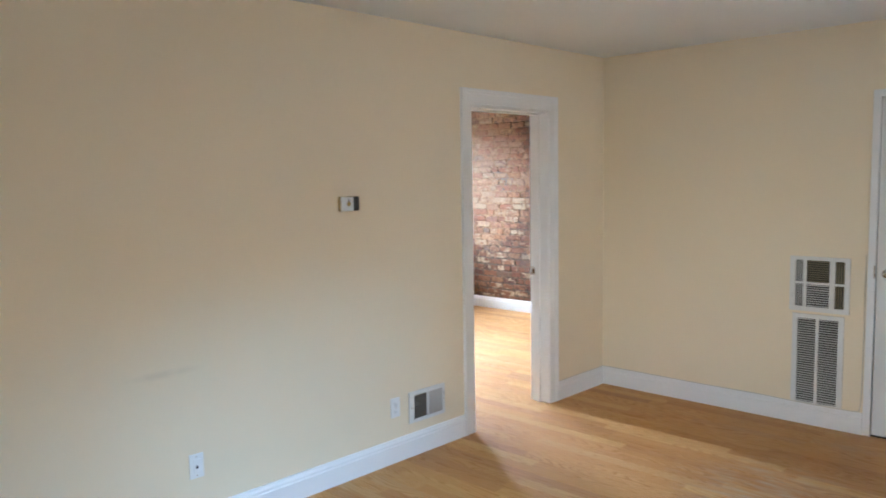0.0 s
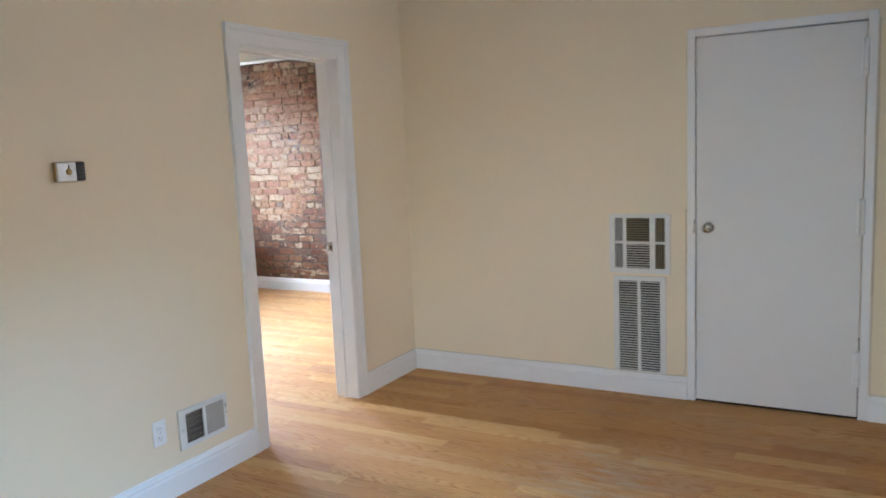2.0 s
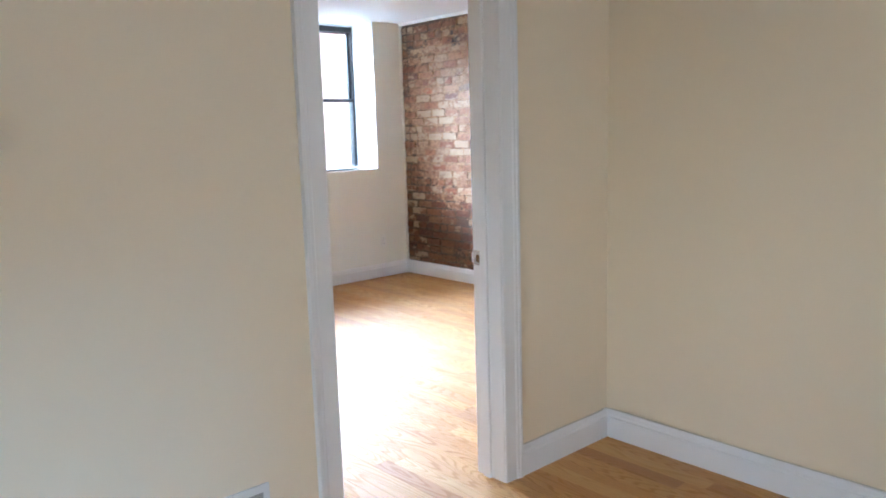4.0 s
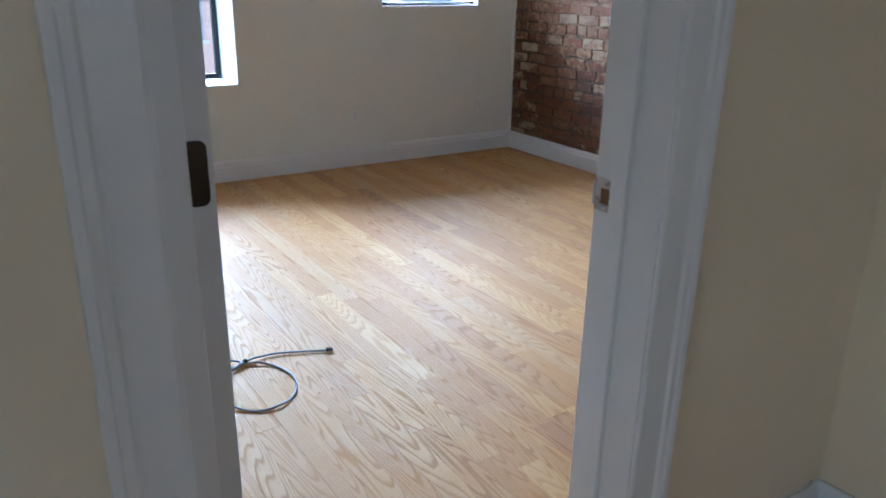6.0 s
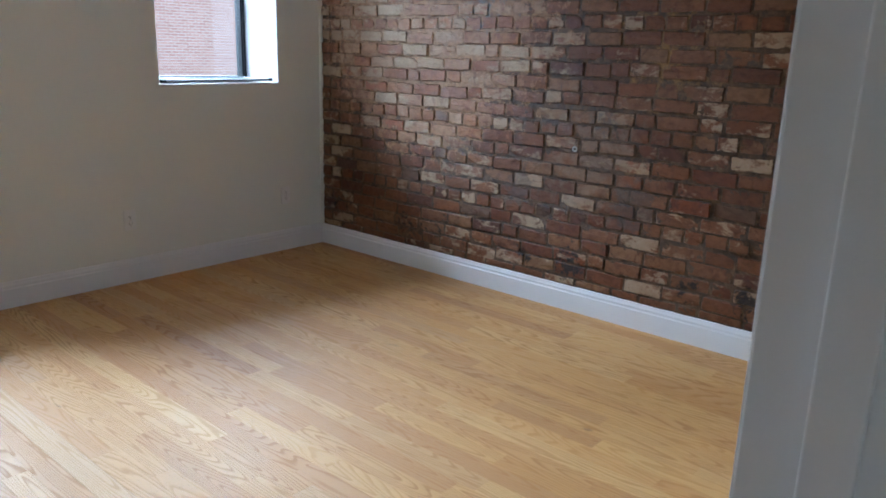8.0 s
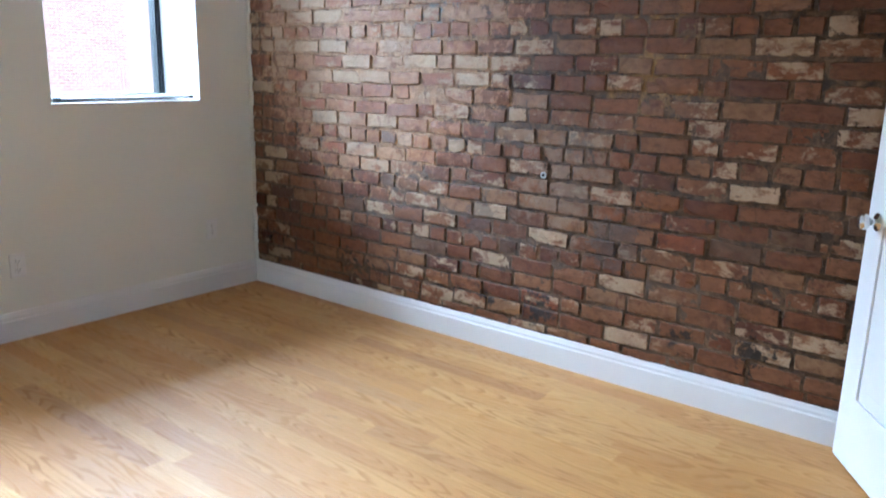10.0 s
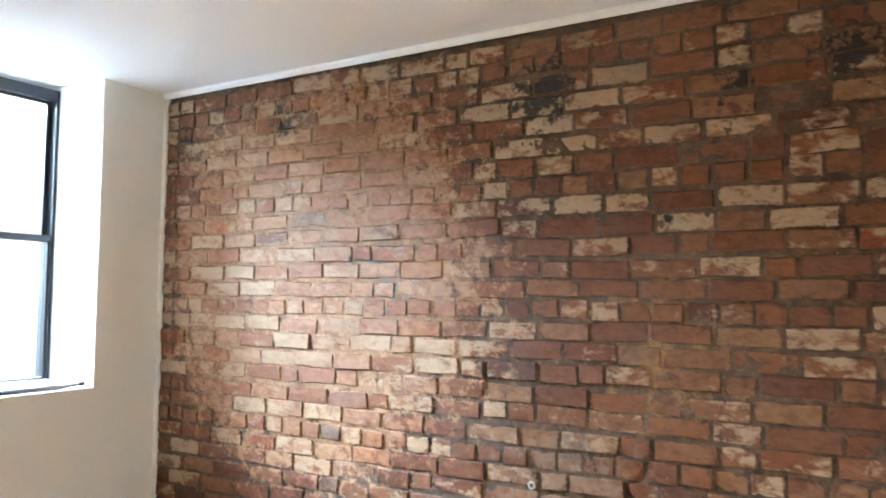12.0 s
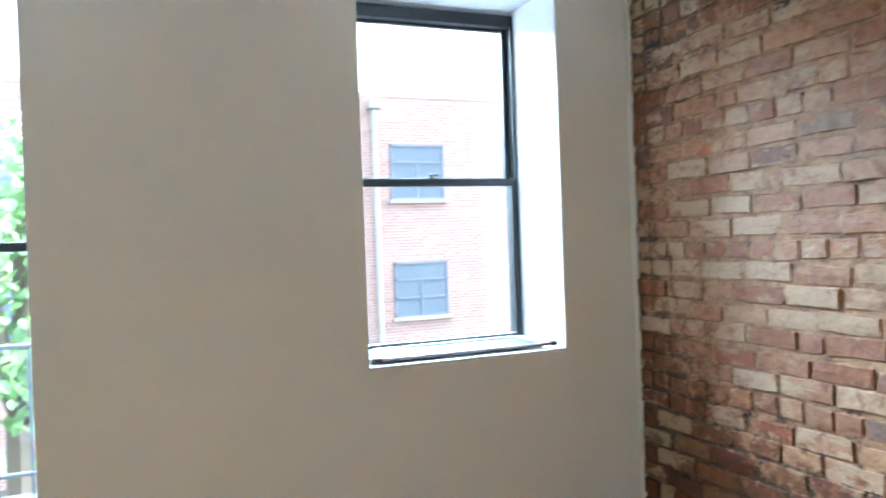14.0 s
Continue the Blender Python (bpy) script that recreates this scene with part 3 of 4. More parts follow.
skirting((XLEFT, YW, 0), (XB, YW, 0), (0, -1, 0))
skirting((XB - 0.004, W2 + 0.176, 0), (XB - 0.004, YW - 0.001, 0), (-1, 0, 0), "white painted moulded baseboard under exposed brick")
skirting((XR + 0.1, W2, 0), (XC, W2, 0), (0, 1, 0))
skirting((XLEFT, W2, 0), (XLEFT, YW, 0), (1, 0, 0))

# Strips that finish the brick wall against ceiling and window wall.
tagged(part("trim", profile_run([(0, 0), (0.006, 0), (0.022, 0.016), (0.024, 0.024), (0, 0.024)], (XB - 0.006, W2 + 0.18, C2 - 0.024), (XB - 0.006, YW, C2 - 0.024), (-1, 0, 0)), white_gloss),
       "thin white strip between brick wall and ceiling", "trim", kind="structure")
tagged(part("trim", box(XB - 0.022, XB + 0.02, YW - 0.028, YW - 0.002, FZ + 0.138, C2 - 0.025, 0.004), cream_pale), "narrow cream painted strip closing the brick wall's corner", "trim", kind="structure")

# ---- doorway: lining, stops, casing ----
dw = thing("door_frame", "white painted cased door frame with a strike plate", "door frame", (XL, 0, 0), kind="structure")
part("jamb", box(XL - 0.02, XL, -0.004, W2 + 0.003, FZ, HEAD + 0.02, 0.002), white_gloss, dw)
jr = part("jamb", box(XR, XR + 0.02, -0.004, W2 + 0.003, FZ, HEAD + 0.02, 0.002), white_gloss, dw)
part("head", box(XL, XR, -0.004, W2 + 0.004, HEAD, HEAD + 0.02, 0.002), white_gloss, dw)
# Added strip that stops light leaking between the jamb and the open door.
part("light_gap_strip", box(XL, XL + 0.0665, W2 - 0.010, W2 + 0.002, FZ, HEAD - 0.012, 0.002), white_gloss, dw)
part("stop", box(XL, XL + 0.006, 0.070, 0.108, FZ, HEAD - 0.012, 0.002), white_gloss, dw)
part("stop", box(XR - 0.012, XR, 0.070, 0.108, FZ, HEAD - 0.012, 0.002), white_gloss, dw)
part("stop", box(XL, XR, 0.070, 0.108, HEAD - 0.012, HEAD, 0.002), white_gloss, dw)
CASE = [(0.0, 0.0), (0.011, 0.0), (0.013, 0.006), (0.013, 0.060), (0.018, 0.066), (0.018, 0.078), (0.022, 0.082), (0.022, 0.094), (0.0, 0.094)]


def casing(x_edge, side, y, out, top):
    """One leg of a moulded casing; side says to which way it widens."""
    bm = bmesh.new()
    lo, hi = [], []
    for o, w in CASE:
        lo.append(bm.verts.new((x_edge + side * (w + 0.004), y + out * o, FZ)))
        hi.append(bm.verts.new((x_edge + side * (w + 0.004), y + out * o, top + w)))
    k = len(CASE)
    for i in range(k):
        bm.faces.new((lo[i], lo[(i + 1) % k], hi[(i + 1) % k], hi[i]))
    bm.faces.new(lo)
    bm.faces.new(hi)
    return bm


def casing_head(xa, xb, y, out, z):
    bm = bmesh.new()
    lo = [bm.verts.new((xa - w - 0.004, y + out * o, z + w)) for o, w in CASE]
    hi = [bm.verts.new((xb + w + 0.004, y + out * o, z + w)) for o, w in CASE]
    k = len(CASE)
    for i in range(k):
        bm.faces.new((lo[i], lo[(i + 1) % k], hi[(i + 1) % k], hi[i]))
    bm.faces.new(lo)
    bm.faces.new(hi)
    return bm


for yy, out, back in ((0.0, -1, 0.0), (W2, 1, 0.018)):
    part("casing", casing(XL, -1, yy, out, HEAD + 0.02), white_gloss, dw)
    part("casing", casing(XR + back, 1, yy, out, HEAD + 0.02), white_gloss, dw)
    part("casing_head", casing_head(XL, XR + back, yy, out, HEAD + 0.02), white_gloss, dw)
plate = box(XR - 0.0025, XR + 0.001, 0.110, 0.156, 0.900, 0.962, 0.001)
sp_ob = part("strike_plate", plate, nickel, dw, "nickel strike plate")
part("latch_hole", box(XR - 0.0032, XR - 0.002, 0.117, 0.138, 0.914, 0.944), bare_wood, sp_ob, "bare brown wood behind the hole")
part("lip", box(XR - 0.0035, XR + 0.010, 0.1555, 0.1605, 0.908, 0.954, 0.001), chrome, sp_ob, "bright curved lip")
for zz in (0.907, 0.954):
    part("screw", lathe([(0.0035, 0), (0.0028, 0.0012)], (XR - 0.0025, 0.128, zz), "-x", 10), chrome, sp_ob)


# ---- doors ----
def panel_leaf(width, height, thick, panels, owner, at, material=door_paint):
    """A door leaf along +x from its hinge, with sunk moulded panels on both faces."""
    bm = bmesh.new()
    xs = sorted({0, width, *(v for p in panels for v in p[:2])})
    zs = sorted({0, height, *(v for p in panels for v in p[2:])})
    for a, b in zip(xs, xs[1:]):
        for c, d in zip(zs, zs[1:]):
            sunk = any(p[0] - 1e-6 <= a and b <= p[1] + 1e-6 and p[2] - 1e-6 <= c and d <= p[3] + 1e-6 for p in panels)
            e = 0.008 if sunk else 0.0
            box(a, b, e, thick - e, c, d, bm=bm)
    for p in panels:
        m = 0.05
        box(p[0] + m, p[1] - m, 0.003, thick - 0.003, p[2] + m, p[3] - m, 0.004, bm=bm)
    bm.transform(at)
    return part("leaf", bm, material, owner)


def place_part(name, bm, at, material, owner, label=""):
    bm.transform(at)
    return part(name, bm, material, owner, label)


def rounded_plate(x0, x1, y0, y1, z0, z1, r):
    """A flat plate in the xz plane with rounded corners."""
    bm = bmesh.new()
    rows = []
    for y in (y0, y1):
        ring = []
        for cx_, cz_, a0 in ((x1 - r, z1 - r, 0), (x0 + r, z1 - r, 90), (x0 + r, z0 + r, 180), (x1 - r, z0 + r, 270)):
            for k in range(5):
                a = radians(a0 + 22.5 * k)
                ring.append(bm.verts.new((cx_ + r * math.cos(a), y, cz_ + r * math.sin(a))))
        rows.append(ring)
    n = len(rows[0])
    for k in range(n):
        bm.faces.new((rows[0][k], rows[0][(k + 1) % n], rows[1][(k + 1) % n], rows[1][k]))
    bm.faces.new(rows[0])
    bm.faces.new(rows[1][::-1])
    return bm


KNOB = [(0.027, 0), (0.030, 0.002), (0.030, 0.006), (0.012, 0.009), (0.010, 0.026), (0.016, 0.032), (0.026, 0.040), (0.028, 0.052), (0.024, 0.062), (0.012, 0.066)]

# The doorway's own door stands open into the second room.
d2 = thing("door_2", "white panelled wooden door standing open with chrome knob", "door", (XL + 0.065, W2 + 0.006, 0.0), kind="structure")
at2 = Matrix.Translation((XL + 0.103, W2 + 0.006, FZ + 0.012)) @ Matrix.Rotation(radians(86.8), 4, "Z")
leaf2 = panel_leaf(0.775, 2.045, 0.036, [(0.12, 0.66, 0.25, 0.88), (0.12, 0.66, 1.05, 1.88)], d2, at2)
for zc in (0.25, 1.054, 1.83):
    hb = rounded_plate(XL + 0.064, XL + 0.095, W2 + 0.0035, W2 + 0.0075, zc - 0.045, zc + 0.045, 0.011)
    h2 = part("hinge", hb, bronze, d2, "dark bronze butt hinge")
    part("barrel", lathe([(0.005, 0), (0.005, 0.09)], (XL + 0.062, W2 + 0.010, zc - 0.045), "z", 12), bronze, h2)
smooth(place_part("knob", lathe(KNOB, (0.715, 0.0, 0.935), "-y"), at2, chrome, d2, "chrome door knob"))
smooth(place_part("knob", lathe(KNOB, (0.715, 0.036, 0.935), "y"), at2, chrome, d2, "chrome door knob"))
place_part("latch_plate", box(0.7745, 0.7765, 0.008, 0.028, 0.89, 0.95), at2, chrome, d2)

# The cupboard door by the brick wall, half open.
d3 = thing("door_3", "white panelled cupboard door half open beside exposed brick", "door", (3.05, 0.345, 0.0), kind="structure")
ang = math.degrees(math.atan2(0.767 - 0.345, 3.70 - 3.05))
at3 = Matrix.Translation((3.05, 0.345, FZ + 0.012)) @ Matrix.Rotation(radians(ang), 4, "Z") @ Matrix.Translation((0, -0.036, 0))
w3 = math.hypot(0.767 - 0.345, 3.70 - 3.05)
panel_leaf(w3, 2.0, 0.036, [(0.11, w3 - 0.11, 0.25, 0.85), (0.11, w3 - 0.11, 1.03, 1.87)], d3, at3)
smooth(place_part("knob", lathe(KNOB, (w3 - 0.075, 0.036, 0.858), "y"), at3, chrome, d3, "chrome door knob"))
smooth(place_part("knob", lathe(KNOB, (w3 - 0.075, 0.0, 0.858), "-y"), at3, chrome, d3, "chrome door knob"))

# The utility closet's flush steel door.
d1 = thing("door_1", "flush white steel closet door with a nickel knob", "door", (XC, DOOR1[1], 0.0), kind="structure")
y0, y1, top = DOOR1
part("leaf", box(XC - 0.006, XC + 0.036, y0 + 0.004, y1 - 0.005, FZ + 0.014, top - 0.006, 0.0015), door_paint, d1)
for q in ((y1, y1 + 0.045, FZ, top + 0.045), (y0 - 0.045, y0, FZ, top + 0.045), (y0, y1, top, top + 0.045)):
    part("door_frame", box(XC - 0.011, XC + 0.06, q[0], q[1], q[2], q[3], 0.003), white_gloss, d1)
part("threshold", box(XC + 0.002, XC + 0.09, y0, y1, FZ + 0.0005, FZ + 0.006), subfloor, d1)
for zc in (1.865, 1.06, 0.255):
    h1 = smooth(part("hinge", lathe([(0.006, -0.006), (0.011, 0), (0.013, 0.004), (0.013, 0.176), (0.011, 0.182), (0.006, 0.188)], (XC - 0.018, y0 + 0.004, zc - 0.09), "z", 16), white_gloss, d1, "painted hinge barrel"))
    part("leaf_plate", box(XC - 0.013, XC - 0.004, y0 - 0.022, y0 + 0.03, zc - 0.088, zc + 0.088, 0.002), white_gloss, h1)
    part("ring", lathe([(0.0138, 0), (0.0138, 0.004)], (XC - 0.018, y0 + 0.004, zc - 0.06), "z", 16), grille_white, h1)
smooth(part("knob", lathe(KNOB, (XC - 0.006, -1.983, 0.997), "-x"), nickel, d1, "brushed nickel knob"))
part("knob_pin", lathe([(0.006, 0), (0.006, 0.003), (0.002, 0.003)], (XC - 0.072, -1.983, 0.997), "-x", 12), brass, d1)
part("latch_lip", box(XC - 0.014, XC - 0.0105, y1 + 0.002, y1 + 0.01, 0.96, 1.04, 0.001), nickel, d1)

# ---- first room: grilles, register, outlets, thermostat ----
def louvres(owner, y_a, y_b, z_a, z_b, count, upright, tilt, mat_):
    """Slats of a wall grille on the closet wall."""
    for i in range(count):
        s = (i + 0.5) / count
        if upright:
            yc = y_a + (y_b - y_a) * s
            b = box(-0.0021, 0.0021, -0.0045, 0.0045, z_a, z_b)
            b.transform(Matrix.Translation((XC - 0.004, yc, 0)) @ Matrix.Rotation(radians(90 + tilt), 4, "Z"))
            b2 = b
        else:
            zc = z_a + (z_b - z_a) * s
            b2 = box(-0.0048, 0.0048, y_a, y_b, -0.0014, 0.0014)
            b2.transform(Matrix.Translation((XC - 0.004, 0, zc)) @ Matrix.Rotation(radians(tilt), 4, "Y"))
        part("slat", b2, mat_, owner)


def grille_frame(owner, y_a, y_b, z_a, z_b, cells, mat_):
    """A flat stamped face with windows cut in it."""
    ys = sorted({y_a, y_b, *(v for c in cells for v in c[:2])})
    zs = sorted({z_a, z_b, *(v for c in cells for v in c[2:])})
    bm = bmesh.new()
    for a, b in zip(ys, ys[1:]):
        for c, d in zip(zs, zs[1:]):
            if not any(k[0] - 1e-6 <= a and b <= k[1] + 1e-6 and k[2] - 1e-6 <= c and d <= k[3] + 1e-6 for k in cells):
                box(XC - 0.012, XC - 0.002, a, b, c, d, bm=bm)
    bmesh.ops.remove_doubles(bm, verts=bm.verts, dist=1e-5)
    part("face", bm, mat_, owner)
    # Dark sheet on the wall, painting the duct's shade behind the slats.
    part("shade_sheet", box(XC - 0.0015, XC - 0.0005, y_a + 0.004, y_b - 0.004, z_a + 0.004, z_b - 0.004), duct_shade, owner)


g1 = thing("return_air_grille", "white steel six-panel wall grille with dusty slats", "vent", (XC, -1.59, 0.90))
cols = ((-1.497, -1.447), (-1.653, -1.515), (-1.742, -1.685))
cells = []
for za, zb in ((0.908, 1.048), (0.748, 0.894)):
    for ya, yb in cols:
        cells.append((ya, yb, za, zb))
grille_frame(g1, -1.772, -1.413, 0.718, 1.072, cells, grille_white)
for n, (ya, yb, za, zb) in enumerate(cells):
    wide = yb - ya > 0.1
    louvres(g1, ya, yb, za, zb, 10 if wide else 4, not wide, -14 if n == 1 else (-20 if wide else 20), filter_tan if n in (1, 2, 5) else grille_white)
part("lever", box(XC - 0.022, XC - 0.011, -1.431, -1.427, 0.80, 0.83, 0.001), grille_white, g1)
g2 = thing("tall_return_grille", "tall white steel return grille with fine louvres", "vent", (XC, -1.59, 0.10))
cells2 = [(-1.578, -1.467, 0.100, 0.672), (-1.712, -1.597, 0.100, 0.672)]
grille_frame(g2, -1.745, -1.435, 0.1145, 0.70, [(a, b, max(c, 0.122), d) for a, b, c, d in cells2], grille_white)
for ya, yb, za, zb in cells2:
    louvres(g2, ya, yb, 0.122, zb, 36, False, -20, grille_white)


rg = thing("wall_register", "white steel wall register, half its louvres open", "vent", (-0.30, 0, 0.265))
bm = bmesh.new()
rx = (-0.452, -0.412, -0.303, -0.288, -0.172, -0.150)
rz = (0.172, 0.192, 0.335, 0.360)
for i in range(5):
    for j in range(3):
        if not (j == 1 and i in (1, 3)):
            box(rx[i], rx[i + 1], -0.010, -0.001, rz[j], rz[j + 1], bm=bm)
bmesh.ops.remove_doubles(bm, verts=bm.verts, dist=1e-5)
part("face", bm, grille_white, rg)
# Dark sheet in place of the shaded opening behind the register.
part("shade_sheet", box(-0.44, -0.16, -0.0016, -0.0006, 0.18, 0.35), duct_shade, rg)
for x0_, x1_, tilt, mt in ((-0.412, -0.303, 48, duct_shade), (-0.288, -0.172, -36, louvre_beige)):
    for i in range(9):
        xc = x0_ + (x1_ - x0_) * (i + 0.5) / 9
        hw = 0.0066 if tilt > 0 else 0.0056
        b = box(-hw, hw, -0.0008, 0.0008, 0.192, 0.335)
        b.transform(Matrix.Translation((xc, -0.006, 0)) @ Matrix.Rotation(radians(tilt), 4, "Z"))
        part("slat", b, louvre_beige, rg)
for zc in (0.21, 0.24, 0.27, 0.30, 0.325):
    part("cross_bar", box(-0.412, -0.303, -0.004, -0.003, zc, zc + 0.0025), filter_tan, rg)
part("damper_lever", box(-0.165, -0.161, -0.018, -0.010, 0.290, 0.312, 0.0015), louvre_beige, rg)
for xs_ in (-0.434, -0.160):
    part("screw", lathe([(0.004, 0), (0.003, 0.002)], (xs_, -0.010, 0.265), "-y", 10), chrome, rg)


def outlet(x, z, wall_y, out, kind, label):
    """A wall plate with its sockets."""
    o = thing("wall_outlet", label, "outlet", (x, wall_y, z), group="wall plates")
    f = (lambda a, b: (wall_y + out * a, wall_y + out * b))
    y_ = sorted(f(0.0005, 0.0075))
    part("plate", box(x - 0.036, x + 0.036, y_[0], y_[1], z - 0.058, z + 0.058, 0.003), plastic_white, o)
    if kind == "duplex":
        for dz in (0.021, -0.021):
            y_ = sorted(f(0.0065, 0.0100))
            s = part("socket", box(x - 0.016, x + 0.016, y_[0], y_[1], z + dz - 0.014, z + dz + 0.014, 0.002), plastic_white, o)
            y_ = sorted(f(0.0095, 0.0105))
            for dx, hh in ((-0.007, 0.005), (0.007, 0.004)):
                part("slot", box(x + dx - 0.001, x + dx + 0.001, y_[0], y_[1], z + dz + 0.001 - hh, z + dz + 0.001 + hh), black_plastic, s)
            part("slot", box(x - 0.0022, x + 0.0022, y_[0], y_[1], z + dz - 0.011, z + dz - 0.007), black_plastic, s)
    else:
        y_ = sorted(f(0.0065, 0.0095))
        s = part("insert", box(x - 0.017, x + 0.017, y_[0], y_[1], z - 0.033, z + 0.033, 0.002), plastic_white, o)
        y_ = sorted(f(0.009, 0.0102))
        part("jack_hole", box(x - 0.006, x + 0.006, y_[0], y_[1], z - 0.011, z - 0.001), black_plastic, s)
        part("jack_key", box(x - 0.003, x + 0.003, y_[0], y_[1], z - 0.001, z + 0.003), black_plastic, s)
    for dz in (0.045, -0.045) if kind != "duplex" else (0.0,):
        part("screw", lathe([(0.003, 0), (0.0022, 0.0015)], (x, wall_y + out * 0.0075, z + dz), "-y" if out < 0 else "y", 8), chrome, o)


outlet(-1.803, 0.315, 0.0, -1, "phone", "white wall plate with a black telephone jack")
outlet(-0.560, 0.297, 0.0, -1, "duplex", "white duplex outlet beside the wall register")
outlet(2.372, 0.337, YW, -1, "duplex", "white duplex outlet on the pale cream wall")
outlet(3.460, 0.347, YW, -1, "duplex", "white duplex outlet beside the brick corner")
outlet(0.83, 0.29, YW, -1, "duplex", "white duplex outlet below the lower window")

th = thing("thermostat", "small silver thermostat with a brass dial and black side", "thermostat", (-0.86, 0, 1.487))
part("base", box(-0.930, -0.810, -0.022, -0.0006, 1.447, 1.525, 0.003), brass, th, "yellowed brass-coloured base")
part("cover", box(-0.931, -0.850, -0.034, -0.021, 1.449, 1.523, 0.003), silver_cover, th, "brushed silver cover plate")
dial = smooth(part("dial", lathe([(0.013, 0), (0.013, 0.003), (0.010, 0.006)], (-0.884, -0.034, 1.486), "-y", 22), brass, th, "brass dial"))
part("pointer", box(-0.886, -0.882, -0.0375, -0.0345, 1.490, 1.512, 0.0005), bronze, dial)
side = part("side_panel", box(-0.849, -0.811, -0.033, -0.021, 1.449, 1.523, 0.002), black_plastic, th, "black side panel")
for k in range(4):
    part("print_bar", box(-0.844, -0.834, -0.0338, -0.0328, 1.505 - 0.013 * k, 1.5075 - 0.013 * k), print_white, side)
    part("print_bar", box(-0.827, -0.816, -0.0338, -0.0328, 1.505 - 0.013 * k, 1.5075 - 0.013 * k), print_white, side)
part("scale_line", box(-0.912, -0.858, -0.0346, -0.0338, 1.466, 1.468), louvre_beige, th)

# A thin cable lies along the baseboards of the corner and up the closet frame.
zc = FZ + 0.141
cb = thing("thin_cable", "thin off-white cable lying along the baseboard top", "cable", (XC, 0, zc))
tube([(XR + 0.112, -0.010, zc + 0.031), (XR + 0.105, -0.014, zc + 0.014), (XR + 0.13, -0.012, zc + 0.001), (XR + 0.3, -0.011, zc + 0.002), (XC - 0.08, -0.011, zc), (XC - 0.012, -0.014, zc + 0.001),
      (XC - 0.010, -0.3, zc + 0.002), (XC - 0.011, -0.8, zc), (XC - 0.010, -1.2, zc + 0.003), (XC - 0.017, -1.45, zc), (XC - 0.017, -1.76, zc), (XC - 0.011, -1.83, zc + 0.004),
      (XC - 0.008, -1.852, zc + 0.03), (XC - 0.006, -1.857, zc + 0.2), (XC - 0.005, -1.858, 0.6), (XC - 0.005, -1.858, 1.1)], 0.0028, "jacket", cable_white, cb)
cb2 = thing("thin_cable", "thin off-white cable fixed beside the closet frame", "cable", (XC, DOOR1[0] - 0.05, 0.16))
tube([(XC - 0.006, DOOR1[0] - 0.155, zc + 0.004), (XC - 0.006, DOOR1[0] - 0.075, zc + 0.005), (XC - 0.006, DOOR1[0] - 0.054, zc + 0.05), (XC - 0.006, DOOR1[0] - 0.052, 0.7), (XC - 0.006, DOOR1[0] - 0.052, 1.3), (XC - 0.006, DOOR1[0] - 0.052, 2.05)],
     0.003, "jacket", cable_white, cb2)

# ---- second room: coiled cable on the floor, screen on the sill ----
co = thing("coax_cable", "loose grey coaxial cable coiled on the oak floor", "cable", (0.66, 1.37, FZ))
ring = [(0.955, 1.478, 0.006), (0.87, 1.512, 0.008), (0.776, 1.545, 0.008), (0.68, 1.535, 0.012), (0.60, 1.475, 0.006)]
cx, cy, ra, rb = 0.650, 1.365, 0.128, 0.165
for k in range(2, 16):
    a = radians(135 + k * 24)
    ring.append((cx + ra * math.cos(a) * 1.0, cy + rb * math.sin(a), 0.005 + 0.004 * (k % 3 == 0)))
ring += [(0.655, 1.53, 0.014), (0.58, 1.60, 0.012), (0.545, 1.715, 0.006), (0.52, 1.755, 0.006), (0.44, 1.70, 0.006), (0.36, 1.65, 0.006), (0.27, 1.62, 0.006)]
ring = [(1.02 * a, 1.02 * (b + 0.694) - 0.694, c + FZ) for a, b, c in ring]
tube(ring, 0.0042, "jacket", cable_grey, co)
b = lathe([(0.0045, 0), (0.0075, 0.002), (0.0075, 0.016), (0.006, 0.018), (0.006, 0.024), (0.002, 0.026)], (0, 0, 0), "x", 12)
b.transform(Matrix.Translation((0.974, 1.521, FZ + 0.0085)) @ Matrix.Rotation(radians(-20), 4, "Z"))
part("plug", b, rubber, co, "dark screw-on connector")
tie = lathe([(0.008, -0.006), (0.010, 0), (0.008, 0.006)], (0, 0, 0), "x", 10)
tie.transform(Matrix.Translation((0.685, 1.579, FZ + 0.011)) @ Matrix.Rotation(radians(20), 4, "Z"))
part("tie", tie, rubber, co, "black tie")

cl = thing("ceiling_light", "unlit ceiling light with frosted glass bowl and chrome rim", "ceiling light", (1.72, 2.13, C2))
smooth(part("pan", lathe([(0.10, C2 - 0.001), (0.172, C2 - 0.004), (0.176, C2 - 0.03), (0.176, C2 - 0.075), (0.170, C2 - 0.085), (0.158, C2 - 0.085)], (1.72, 2.13, 0), "z", 40), chrome, cl, "polished chrome rim"))
smooth(part("bowl", lathe([(0.168, C2 - 0.084), (0.164, C2 - 0.100), (0.150, C2 - 0.120), (0.122, C2 - 0.140), (0.085, C2 - 0.155), (0.045, C2 - 0.163), (0.012, C2 - 0.165)], (1.72, 2.13, 0), "z", 40), frosted, cl, "frosted white glass bowl"))
smooth(part("finial", lathe([(0.012, C2 - 0.164), (0.014, C2 - 0.170), (0.009, C2 - 0.176), (0.010, C2 - 0.182), (0.003, C2 - 0.187)], (1.72, 2.13, 0), "z", 16), chrome, cl, "chrome finial"))

